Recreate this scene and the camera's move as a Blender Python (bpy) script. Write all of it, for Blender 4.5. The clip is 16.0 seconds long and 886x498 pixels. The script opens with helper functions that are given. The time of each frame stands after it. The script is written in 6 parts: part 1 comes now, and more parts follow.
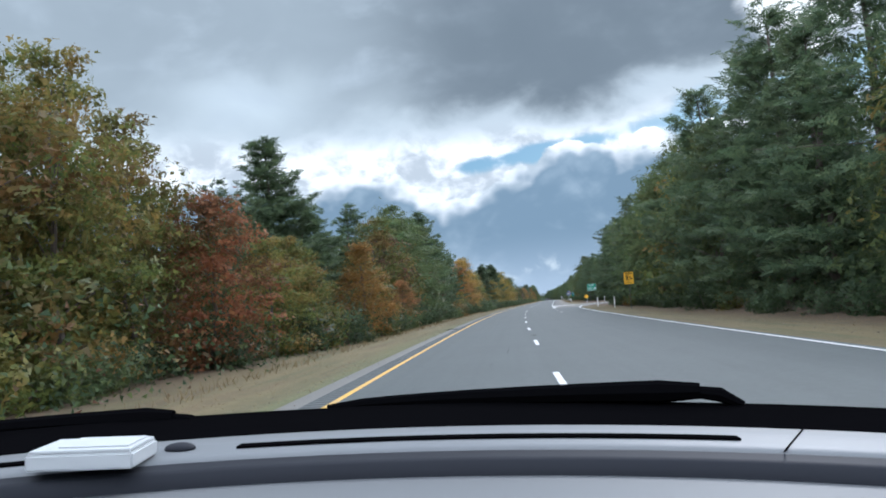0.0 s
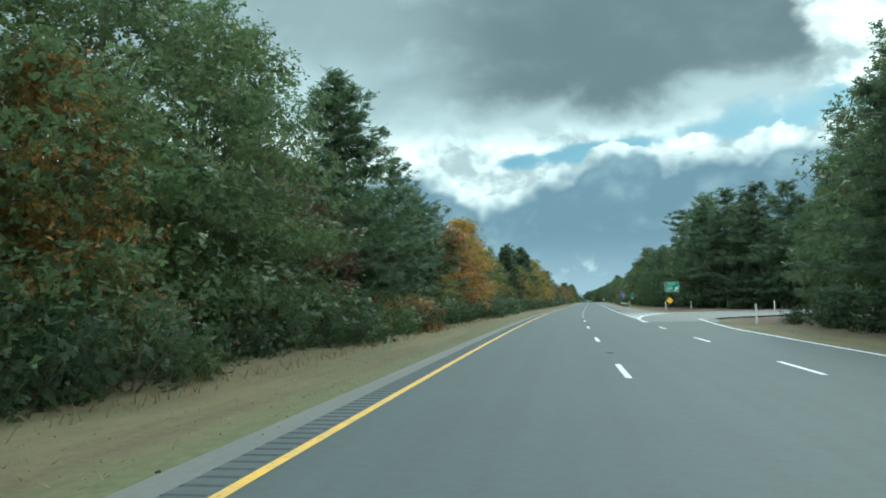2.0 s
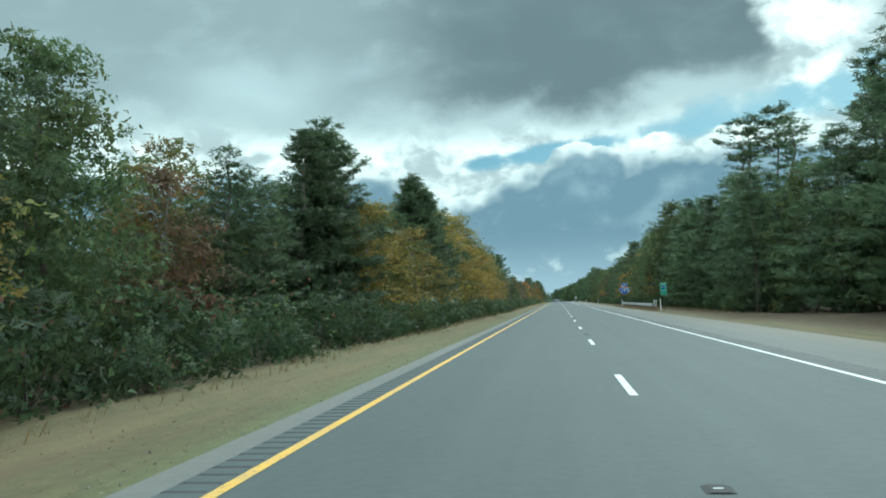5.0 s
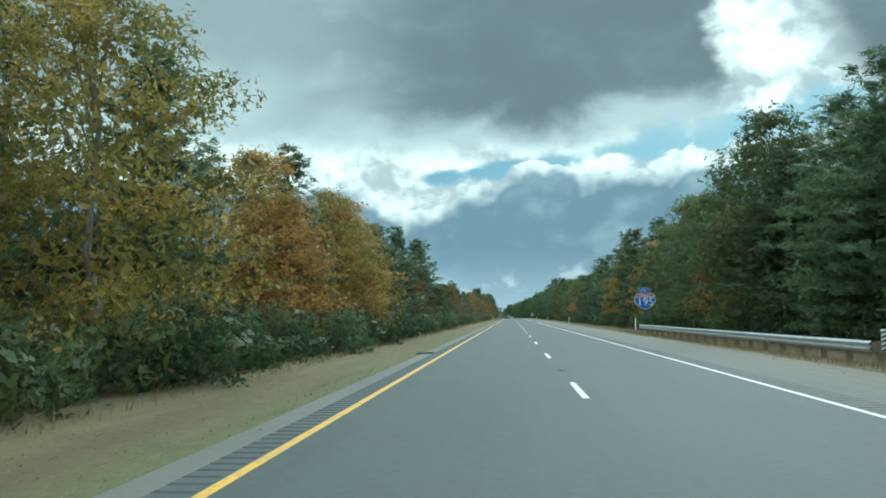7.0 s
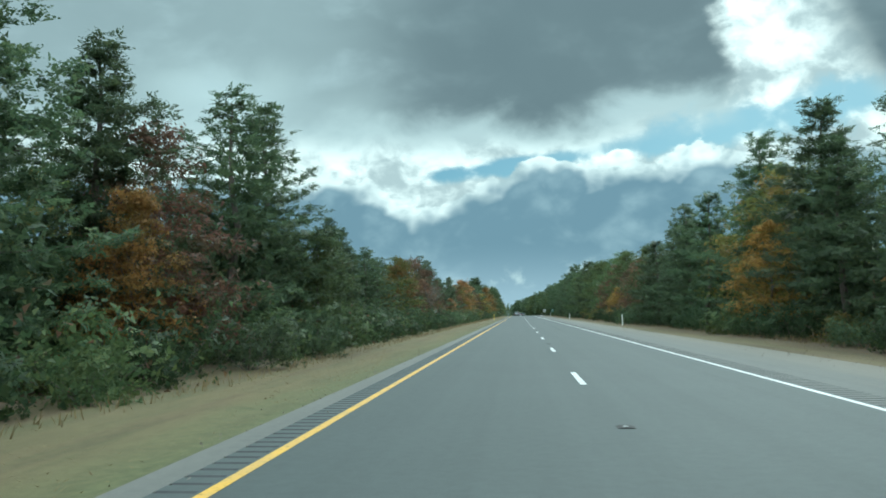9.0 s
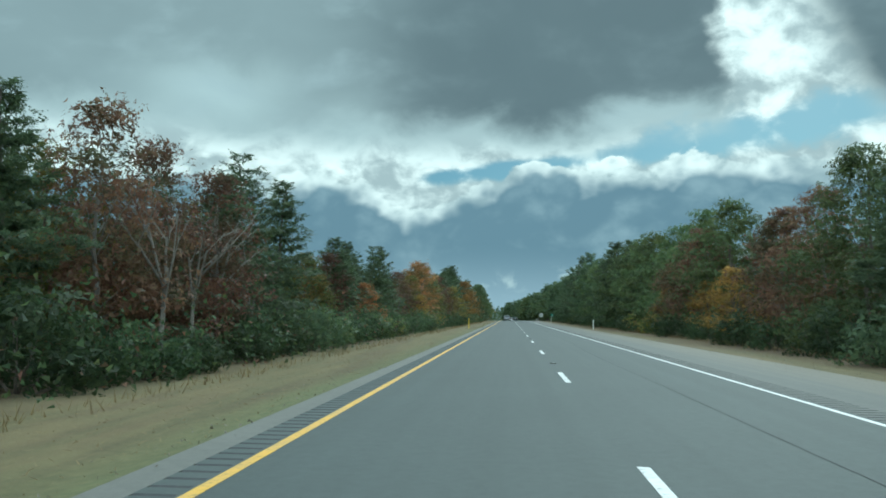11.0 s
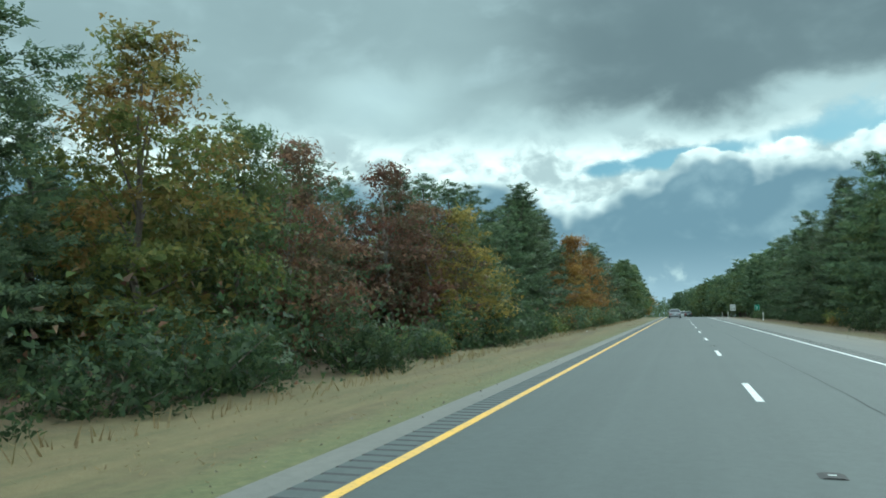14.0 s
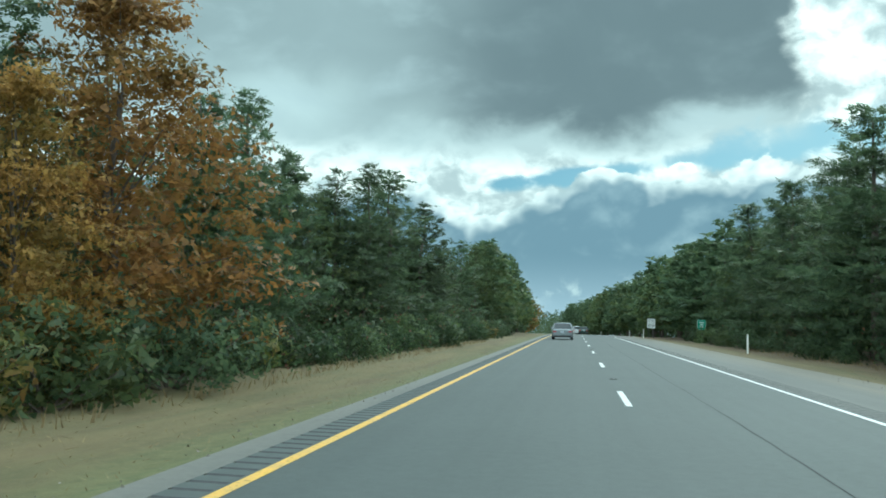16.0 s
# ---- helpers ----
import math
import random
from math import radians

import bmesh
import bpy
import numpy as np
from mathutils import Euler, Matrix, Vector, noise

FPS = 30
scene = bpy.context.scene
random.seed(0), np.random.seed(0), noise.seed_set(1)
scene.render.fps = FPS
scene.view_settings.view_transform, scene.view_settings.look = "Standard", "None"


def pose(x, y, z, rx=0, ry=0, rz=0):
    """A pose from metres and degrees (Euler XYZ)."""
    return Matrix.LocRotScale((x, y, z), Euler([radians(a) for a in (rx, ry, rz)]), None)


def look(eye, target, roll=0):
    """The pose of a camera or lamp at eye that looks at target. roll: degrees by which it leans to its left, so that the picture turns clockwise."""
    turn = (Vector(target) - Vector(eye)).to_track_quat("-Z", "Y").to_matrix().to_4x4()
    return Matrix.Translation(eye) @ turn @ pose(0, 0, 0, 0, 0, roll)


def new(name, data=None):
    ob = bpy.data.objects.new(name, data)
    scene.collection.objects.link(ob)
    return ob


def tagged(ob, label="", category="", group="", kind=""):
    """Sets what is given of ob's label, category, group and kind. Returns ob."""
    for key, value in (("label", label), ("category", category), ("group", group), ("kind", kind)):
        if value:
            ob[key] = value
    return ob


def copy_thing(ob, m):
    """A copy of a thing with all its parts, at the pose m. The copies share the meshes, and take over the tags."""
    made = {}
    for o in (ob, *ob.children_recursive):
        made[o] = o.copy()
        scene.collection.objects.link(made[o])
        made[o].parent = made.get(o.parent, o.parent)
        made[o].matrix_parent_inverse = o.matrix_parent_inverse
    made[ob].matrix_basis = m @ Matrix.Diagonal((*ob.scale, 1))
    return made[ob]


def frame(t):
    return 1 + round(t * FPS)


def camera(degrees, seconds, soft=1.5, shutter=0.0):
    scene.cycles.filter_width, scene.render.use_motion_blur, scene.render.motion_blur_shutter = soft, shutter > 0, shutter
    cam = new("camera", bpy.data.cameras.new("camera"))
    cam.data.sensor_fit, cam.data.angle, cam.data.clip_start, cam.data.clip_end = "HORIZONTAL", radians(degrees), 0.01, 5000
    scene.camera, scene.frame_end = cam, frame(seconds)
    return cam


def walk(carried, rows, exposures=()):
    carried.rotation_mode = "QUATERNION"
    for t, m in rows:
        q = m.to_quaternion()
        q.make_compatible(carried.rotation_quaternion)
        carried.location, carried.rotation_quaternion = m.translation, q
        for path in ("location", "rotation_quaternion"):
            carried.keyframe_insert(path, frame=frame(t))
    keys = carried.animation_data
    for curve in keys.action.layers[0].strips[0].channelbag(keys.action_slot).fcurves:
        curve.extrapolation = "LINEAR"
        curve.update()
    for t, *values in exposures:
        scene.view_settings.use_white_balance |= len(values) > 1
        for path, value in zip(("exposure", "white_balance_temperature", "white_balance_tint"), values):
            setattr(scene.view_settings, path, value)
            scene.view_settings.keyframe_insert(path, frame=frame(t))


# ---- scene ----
# ---------------------------------------------------------------- road line
# The lane line between the two lanes is the reference: s metres along it, X metres to its right.
def bend(s):
    def ramp_up(a, b, c, d):
        return min(max(min((s - a) / (b - a), (d - s) / (d - c)), 0.0), 1.0)
    return 4.2e-4 * ramp_up(0, 25, 140, 180) - 7.0e-4 * ramp_up(555, 585, 850, 900)


S0, S1 = -400, 2600
LINE = [(0.0, 0.0, 0.0)]
for _i in range(S0, S1):
    _x, _y, _a = LINE[-1]
    _b = _a - bend(_i + 0.5)
    LINE.append((_x - math.sin((_a + _b) / 2), _y + math.cos((_a + _b) / 2), _b))
LINE = np.array(LINE)
LINE -= LINE[-S0]


def dip(s):
    """The road falls gently away beyond the last stretch."""
    return -8e-5 * max(s - 540.0, 0.0) ** 2 if s < 700 else -2.05 - 0.0256 * (s - 700)


def road_at(s, X=0.0, z=0.0):
    """The place at s along the road and X to the right of its lane line."""
    k = np.arange(S0, S1 + 1)
    a = np.interp(s, k, LINE[:, 2])
    z += dip(s)
    return Vector((float(np.interp(s, k, LINE[:, 0]) + X * np.cos(a)), float(np.interp(s, k, LINE[:, 1]) + X * np.sin(a)), z))


def heading(s):
    return math.degrees(float(np.interp(s, np.arange(S0, S1 + 1), LINE[:, 2])))


def on_road(s, X, z=0.0, turn=0.0, scale=1.0, lean=0.0):
    """A pose at s, X whose y axis points down the road."""
    p = road_at(s, X, z)
    return pose(p.x, p.y, p.z, 0, lean, heading(s) + turn) @ Matrix.Scale(scale, 4)


# ---------------------------------------------------------------- camera
cam = camera(59.56, 16.0, soft=1.8)
EYE_Z = 1.39
# seconds, yaw against the road, pitch, roll, metres from the lane line
TURNS = """0 4.76 4.25 4.4 -0.78;0.5 6.10 3.41 2.50 -1.12;1 7.42 3.44 0.99 -1.16;1.5 8.07 3.93 0.61 -1.18;2 8.39 3.92 0.81 -1.18;2.5 8.22 3.42 1.60 -1.17;3 8.36 3.12 1.64 -1.2;
5.5 7.38 4.50 1.60 -1.08;6 6.22 4.92 0.81 -1.16;6.5 5.53 4.92 0.24 -1.22;7 4.99 4.93 0.44 -1.23;7.5 4.83 5.01 0.21 -1.23;8 4.99 4.76 0.20 -1.24;8.5 5.56 4.71 0.87 -1.21;
11 4.91 4.88 -0.65 -1.24;11.5 3.91 4.86 -0.78 -1.24;12 3.73 4.87 -0.95 -1.2;12.5 7.33 4.54 -1.60 -1.24;13 13.28 4.13 -0.07 -1.18;13.5 16.67 4.37 0.92 -1.1;14 16.98 4.57 0.31 -1.12;
14.5 15.57 4.52 -0.74 -1.12;15 12.91 4.76 -2.45 -1.13;15.5 11.00 5.40 -1.69 -1.02;16 9.57 5.26 -1.6 -0.96"""


def driven(t):
    return 29.26 * t + 0.0204 * t * t


PATH = []
for _row in TURNS.split(";"):
    _t, _yaw, _pitch, _roll, _X = [float(v) for v in _row.split()]
    _p = road_at(driven(_t), _X, EYE_Z)
    PATH.append((_t, pose(_p.x, _p.y, _p.z, 90 + _pitch, _roll, _yaw + heading(driven(_t)))))
walk(cam, PATH, exposures=[(0, 0.1, 5500, 14), (0.5, 0.0, 5400, 0), (1.0, 0.0, 5400, -8), (3.0, 0.0, 5400, -11), (8.5, -0.03, 5400, -11), (11, -0.3, 5300, -12), (12.5, -0.27, 5350, -12), (14, -0.04, 5400, -12), (15, 0.07, 5400, -12), (16, 0.03, 5400, -12)])

# ---------------------------------------------------------------- sky and sun
world = bpy.data.worlds.new("sky")
scene.world = world
world.use_nodes = True
_nt = world.node_tree
_nt.nodes.clear()


def wnode(kind, **sets):
    n = _nt.nodes.new(kind)
    for k, v in sets.items():
        n.inputs[k].default_value = v
    return n


def wmath(op, a, b=None, c=None, clamp=False):
    n = _nt.nodes.new("ShaderNodeMath")
    n.operation, n.use_clamp = op, clamp
    for k, v in enumerate((a, b, c)):
        if v is None:
            continue
        if isinstance(v, (int, float)):
            n.inputs[k].default_value = v
        else:
            _nt.links.new(v, n.inputs[k])
    return n.outputs[0]


def wstep(v, lo, hi):
    n = _nt.nodes.new("ShaderNodeMapRange")
    n.interpolation_type = "SMOOTHSTEP"
    _nt.links.new(v, n.inputs["Value"])
    for k, x in (("From Min", lo), ("From Max", hi)):
        if isinstance(x, (int, float)):
            n.inputs[k].default_value = x
        else:
            _nt.links.new(x, n.inputs[k])
    return n.outputs["Result"]


def wmix(f, a, b):
    n = _nt.nodes.new("ShaderNodeMix")
    n.data_type = "RGBA"
    for k, v in ((0, f), (6, a), (7, b)):
        if isinstance(v, tuple):
            n.inputs[k].default_value = (*v, 1)
        elif isinstance(v, (int, float)):
            n.inputs[k].default_value = v
        else:
            _nt.links.new(v, n.inputs[k])
    return n.outputs[2]


_tc = _nt.nodes.new("ShaderNodeTexCoord")
_sep = _nt.nodes.new("ShaderNodeSeparateXYZ")
_nt.links.new(_tc.outputs["Generated"], _sep.inputs[0])
# azimuth from the road's heading and elevation, in degrees
AZ = wmath("SUBTRACT", wmath("MULTIPLY", wmath("ARCTAN2", _sep.outputs[0], _sep.outputs[1]), 57.2958), 3.3)
EL = wmath("MULTIPLY", wmath("ARCSINE", _sep.outputs[2]), 57.2958)
_comb = _nt.nodes.new("ShaderNodeCombineXYZ")
_nt.links.new(AZ, _comb.inputs[0])
_nt.links.new(EL, _comb.inputs[1])


def wnoise(scale, detail=6.0, rough=0.55, stretch=(1, 1, 1), shift=(0, 0, 0), distort=0.0):
    m = _nt.nodes.new("ShaderNodeMapping")
    m.inputs["Scale"].default_value = stretch
    m.inputs["Location"].default_value = shift
    _nt.links.new(_comb.outputs[0], m.inputs["Vector"])
    n = wnode("ShaderNodeTexNoise", Scale=scale, Detail=detail, Roughness=rough, Distortion=distort)
    _nt.links.new(m.outputs[0], n.inputs["Vector"])
    return wmath("SUBTRACT", n.outputs["Fac"], 0.5)


SUN_EL, SUN_AZ = 32.0, 24.0
_sky = _nt.nodes.new("ShaderNodeTexSky")
_sky.sky_type, _sky.sun_disc = "NISHITA", False
_sky.sun_elevation, _sky.sun_rotation = radians(SUN_EL), radians(SUN_AZ)
_sky.air_density, _sky.dust_density, _sky.ozone_density = 1.0, 0.6, 2.0
_clear = _nt.nodes.new("ShaderNodeMix")
_clear.data_type, _clear.blend_type = "RGBA", "MULTIPLY"
_clear.inputs[0].default_value = 1.0
_nt.links.new(_sky.outputs[0], _clear.inputs[6])
_clear.inputs[7].default_value = (0.05, 0.064, 0.062, 1)
col = _clear.outputs[2]
fine = wnoise(0.42, 6, 0.55, (1, 1.3, 1), (0, 0, 0), 0.3)
mid = wnoise(0.14, 5, 0.5, (1, 1.5, 1), (7, 3, 0), 0.5)
broad = wnoise(0.05, 3, 0.45, (1, 1.4, 1), (2, 11, 0))


def wgauss(v, centre, width):
    """A bell round centre; width is a number or a value that varies."""
    d = wmath("DIVIDE", wmath("SUBTRACT", v, centre), width)
    return wmath("EXPONENT", wmath("MULTIPLY", wmath("MULTIPLY", d, d), -1.0))


def wbillow(scale, stretch=(1, 1.25, 1), shift=(0, 0, 0)):
    """Rounded heads, high in the middle of each."""
    m = _nt.nodes.new("ShaderNodeMapping")
    m.inputs["Scale"].default_value = stretch
    m.inputs["Location"].default_value = shift
    _nt.links.new(_comb.outputs[0], m.inputs["Vector"])
    n = wnode("ShaderNodeTexVoronoi", Scale=scale, Randomness=1.0)
    n.feature = "SMOOTH_F1"
    n.inputs["Smoothness"].default_value = 0.35
    n.inputs["Detail"].default_value = 2.0
    _nt.links.new(m.outputs[0], n.inputs["Vector"])
    return wmath("SUBTRACT", 0.75, n.outputs["Distance"])


# white cumulus, opening to blue in a streak that climbs to the right
streak = wmath("SUBTRACT", EL, wmath("ADD", wmath("MULTIPLY", AZ, 0.12), 10.8))
open_blue = wmath("SUBTRACT", wmath("MULTIPLY", wmath("MULTIPLY", wgauss(streak, 0.0, wmath("ADD", 0.75, wmath("MULTIPLY", wstep(AZ, 4.0, 16.0), 0.95))), wstep(AZ, -8.5, -5.0)), 0.47), 0.34)
whole = wmath("SUBTRACT", wmath("ADD", wmath("MULTIPLY", mid, 0.9), wmath("MULTIPLY", fine, 0.55)), open_blue)
white = wmix(wstep(wmath("ADD", wmath("MULTIPLY", fine, 0.8), mid), -0.14, 0.2), (0.6, 0.645, 0.63), (1.42, 1.41, 1.3))
col = wmix(wstep(whole, -0.12, 0.17), col, white)
# the large grey cloud overhead, darkest above the road
edge = wmath("ADD", wmath("MULTIPLY", wstep(AZ, 2.0, 15.0), 0.8), 12.5)
lift = wmath("SUBTRACT", EL, edge)
lift = wmath("ADD", lift, wmath("MULTIPLY", wmath("ADD", mid, wmath("MULTIPLY", fine, 0.4)), 4.6))
core = wmath("MULTIPLY", wstep(AZ, -19.0, -1.0), wstep(lift, 0.0, 2.6))
core = wmath("ADD", core, wmath("MULTIPLY", wmath("ADD", broad, wmath("MULTIPLY", mid, 0.8)), 0.6))
grey = wmix(wstep(core, -0.35, 1.15), (0.43, 0.487, 0.485), (0.205, 0.243, 0.255))
# a thin bright place in it, and soft rolls
thin_place = wmath("MULTIPLY", wgauss(AZ, -21.5, 5.0), wgauss(wmath("ADD", EL, wmath("MULTIPLY", mid, 5.0)), 15.6, 2.0))
thin_place = wmath("ADD", thin_place, wmath("MULTIPLY", wmath("MULTIPLY", wgauss(AZ, -11.5, 3.0), wgauss(EL, 13.0, 3.5)), 0.5))
grey = wmix(wmath("MULTIPLY", thin_place, 0.85), grey, (0.74, 0.82, 0.79))
rolls = wmath("ADD", wmath("MULTIPLY", wnoise(0.1, 4, 0.5, (1, 2.2, 1), (5, 1, 0), 0.3), 2.2), wmath("MULTIPLY", fine, 0.5))
rolls = wmath("MULTIPLY", wstep(rolls, -0.1, 0.75), wmath("SUBTRACT", 1.0, wmath("MULTIPLY", wstep(core, 0.2, 0.9), 0.78)))
grey = wmix(rolls, grey, (0.60, 0.67, 0.67))
grey = wmix(wstep(lift, -0.8, 3.0), (0.70, 0.77, 0.745), grey)
wobble = wmath("MULTIPLY", wmath("ADD", mid, wmath("MULTIPLY", fine, 0.35)), 5.0)
side = wstep(wmath("ADD", AZ, wobble), 14.6, 16.6)
gap = wstep(wmath("ADD", wmath("ADD", AZ, wmath("MULTIPLY", EL, 0.5)), wobble), 30.0, 34.0)
right_open = wmath("MULTIPLY", side, wmath("SUBTRACT", 1.0, gap))
high = wstep(EL, 26.0, 40.0)
right_open = wmath("MULTIPLY", right_open, wmath("SUBTRACT", 1.0, high))
cover = wmath("MULTIPLY", wstep(lift, -1.6, 1.2), wmath("SUBTRACT", 1.0, right_open))
col = wmix(cover, col, grey)
# the far bank with its bright rim
top = wmath("ADD", wmath("MULTIPLY", wstep(AZ, -8.5, 3.5), 2.6), 8.85)
top = wmath("ADD", top, wmath("MULTIPLY", wstep(AZ, -6.0, -13.0), 1.6))
top = wmath("SUBTRACT", top, wmath("MULTIPLY", wgauss(AZ, -7.2, 1.8), 0.7))
heads = wbillow(0.33)
depth = wmath("SUBTRACT", wmath("ADD", wmath("ADD", top, wmath("MULTIPLY", heads, 1.9)), wmath("MULTIPLY", wmath("ADD", wmath("MULTIPLY", fine, 0.8), wmath("MULTIPLY", mid, 0.9)), 2.4)), EL)
bank = wmix(wstep(wmath("ADD", wmath("ADD", mid, wmath("MULTIPLY", fine, 0.5)), wmath("MULTIPLY", heads, 0.3)), -0.12, 0.32), (0.235, 0.33, 0.39), (0.41, 0.51, 0.55))
bank = wmix(wstep(EL, -1.0, 5.5), (0.50, 0.60, 0.66), bank)
bank = wmix(wgauss(streak, -8.4, 0.6), bank, wmix(wstep(fine, -0.02, 0.12), bank, (0.62, 0.7, 0.7)))
rim = wmix(wstep(wmath("ADD", mid, wmath("MULTIPLY", fine, 0.7)), -0.2, 0.14), (0.55, 0.62, 0.62), (1.36, 1.35, 1.24))
bank = wmix(wstep(wmath("ADD", depth, wmath("MULTIPLY", broad, 2.2)), 0.1, 1.9), rim, bank)
col = wmix(wstep(depth, -0.15, 0.2), col, bank)
# unseen sky overhead, made brighter to add light on road and trees
col = wmix(high, col, wmix(wstep(mid, -0.15, 0.15), (1.2, 1.26, 1.28), (1.85, 1.9, 1.9)))
# unseen sky to the sides and behind, brightened as fill for the tree fronts
behind = wstep(wmath("ABSOLUTE", AZ), 50.0, 95.0)
col = wmix(behind, col, wmix(wstep(mid, -0.2, 0.2), (1.5, 1.57, 1.6), (2.5, 2.54, 2.48)))
_bg = wnode("ShaderNodeBackground", Strength=1.0)
_nt.links.new(col, _bg.inputs["Color"])
_out = _nt.nodes.new("ShaderNodeOutputWorld")
_nt.links.new(_bg.outputs[0], _out.inputs[0])

_sl = bpy.data.lights.new("sun", "SUN")
_sl.energy, _sl.angle, _sl.color = 1.5, radians(18), (1.0, 0.95, 0.86)
sun = new("sun", _sl)
_d = Vector((math.sin(radians(SUN_AZ)) * math.cos(radians(SUN_EL)), math.cos(radians(SUN_AZ)) * math.cos(radians(SUN_EL)), math.sin(radians(SUN_EL))))
sun.matrix_basis = look(_d * 100, (0, 0, 0))

# ---------------------------------------------------------------- materials
def material(name, rough=0.6, metal=0.0):
    m = bpy.data.materials.new(name)
    m.use_nodes = True
    b = m.node_tree.nodes["Principled BSDF"]
    b.inputs["Roughness"].default_value, b.inputs["Metallic"].default_value = rough, metal
    return m, m.node_tree, b


def ramp(nt, fac, stops):
    n = nt.nodes.new("ShaderNodeValToRGB")
    e = n.color_ramp.elements
    while len(e) < len(stops):
        e.new(0.5)
    for k, (p, c) in enumerate(stops):
        e[k].position, e[k].color = p, (*c, 1)
    nt.links.new(fac, n.inputs[0])
    return n.outputs[0]


def tex_noise(nt, scale, detail=4.0, rough=0.55, coord="Object", stretch=None):
    t = nt.nodes.new("ShaderNodeTexCoord")
    n = nt.nodes.new("ShaderNodeTexNoise")
    n.inputs["Scale"].default_value, n.inputs["Detail"].default_value, n.inputs["Roughness"].default_value = scale, detail, rough
    if stretch:
        m = nt.nodes.new("ShaderNodeMapping")
        m.inputs["Scale"].default_value = stretch
        nt.links.new(t.outputs[coord], m.inputs["Vector"])
        nt.links.new(m.outputs[0], n.inputs["Vector"])
    else:
        nt.links.new(t.outputs[coord], n.inputs["Vector"])
    return n.outputs["Fac"]


def mix(nt, f, a, b, blend="MIX"):
    n = nt.nodes.new("ShaderNodeMix")
    n.data_type, n.blend_type = "RGBA", blend
    for k, v in ((0, f), (6, a), (7, b)):
        if isinstance(v, tuple):
            n.inputs[k].default_value = (*v, 1)
        elif isinstance(v, (int, float)):
            n.inputs[k].default_value = v
        else:
            nt.links.new(v, n.inputs[k])
    return n.outputs[2]


def bump(nt, bsdf, height, strength=0.3, distance=0.01):
    n = nt.nodes.new("ShaderNodeBump")
    n.inputs["Strength"].default_value, n.inputs["Distance"].default_value = strength, distance
    nt.links.new(height, n.inputs["Height"])
    nt.links.new(n.outputs[0], bsdf.inputs["Normal"])


def plain(name, colour, rough=0.5, metal=0.0, wear=0.25, scale=6.0):
    """Paint, plastic or metal with grime at two scales."""
    m, nt, b = material(name, rough, metal)
    a = tex_noise(nt, scale, 5)
    c = tuple(v * (1 - wear) for v in colour)
    base = mix(nt, a, c, tuple(min(1, v * (1 + wear * 0.5)) for v in colour))
    g = tex_noise(nt, scale * 9, 3)
    nt.links.new(mix(nt, 0.25, base, mix(nt, g, c, colour)), b.inputs["Base Color"])
    bump(nt, b, g, 0.08, 0.003)
    return m


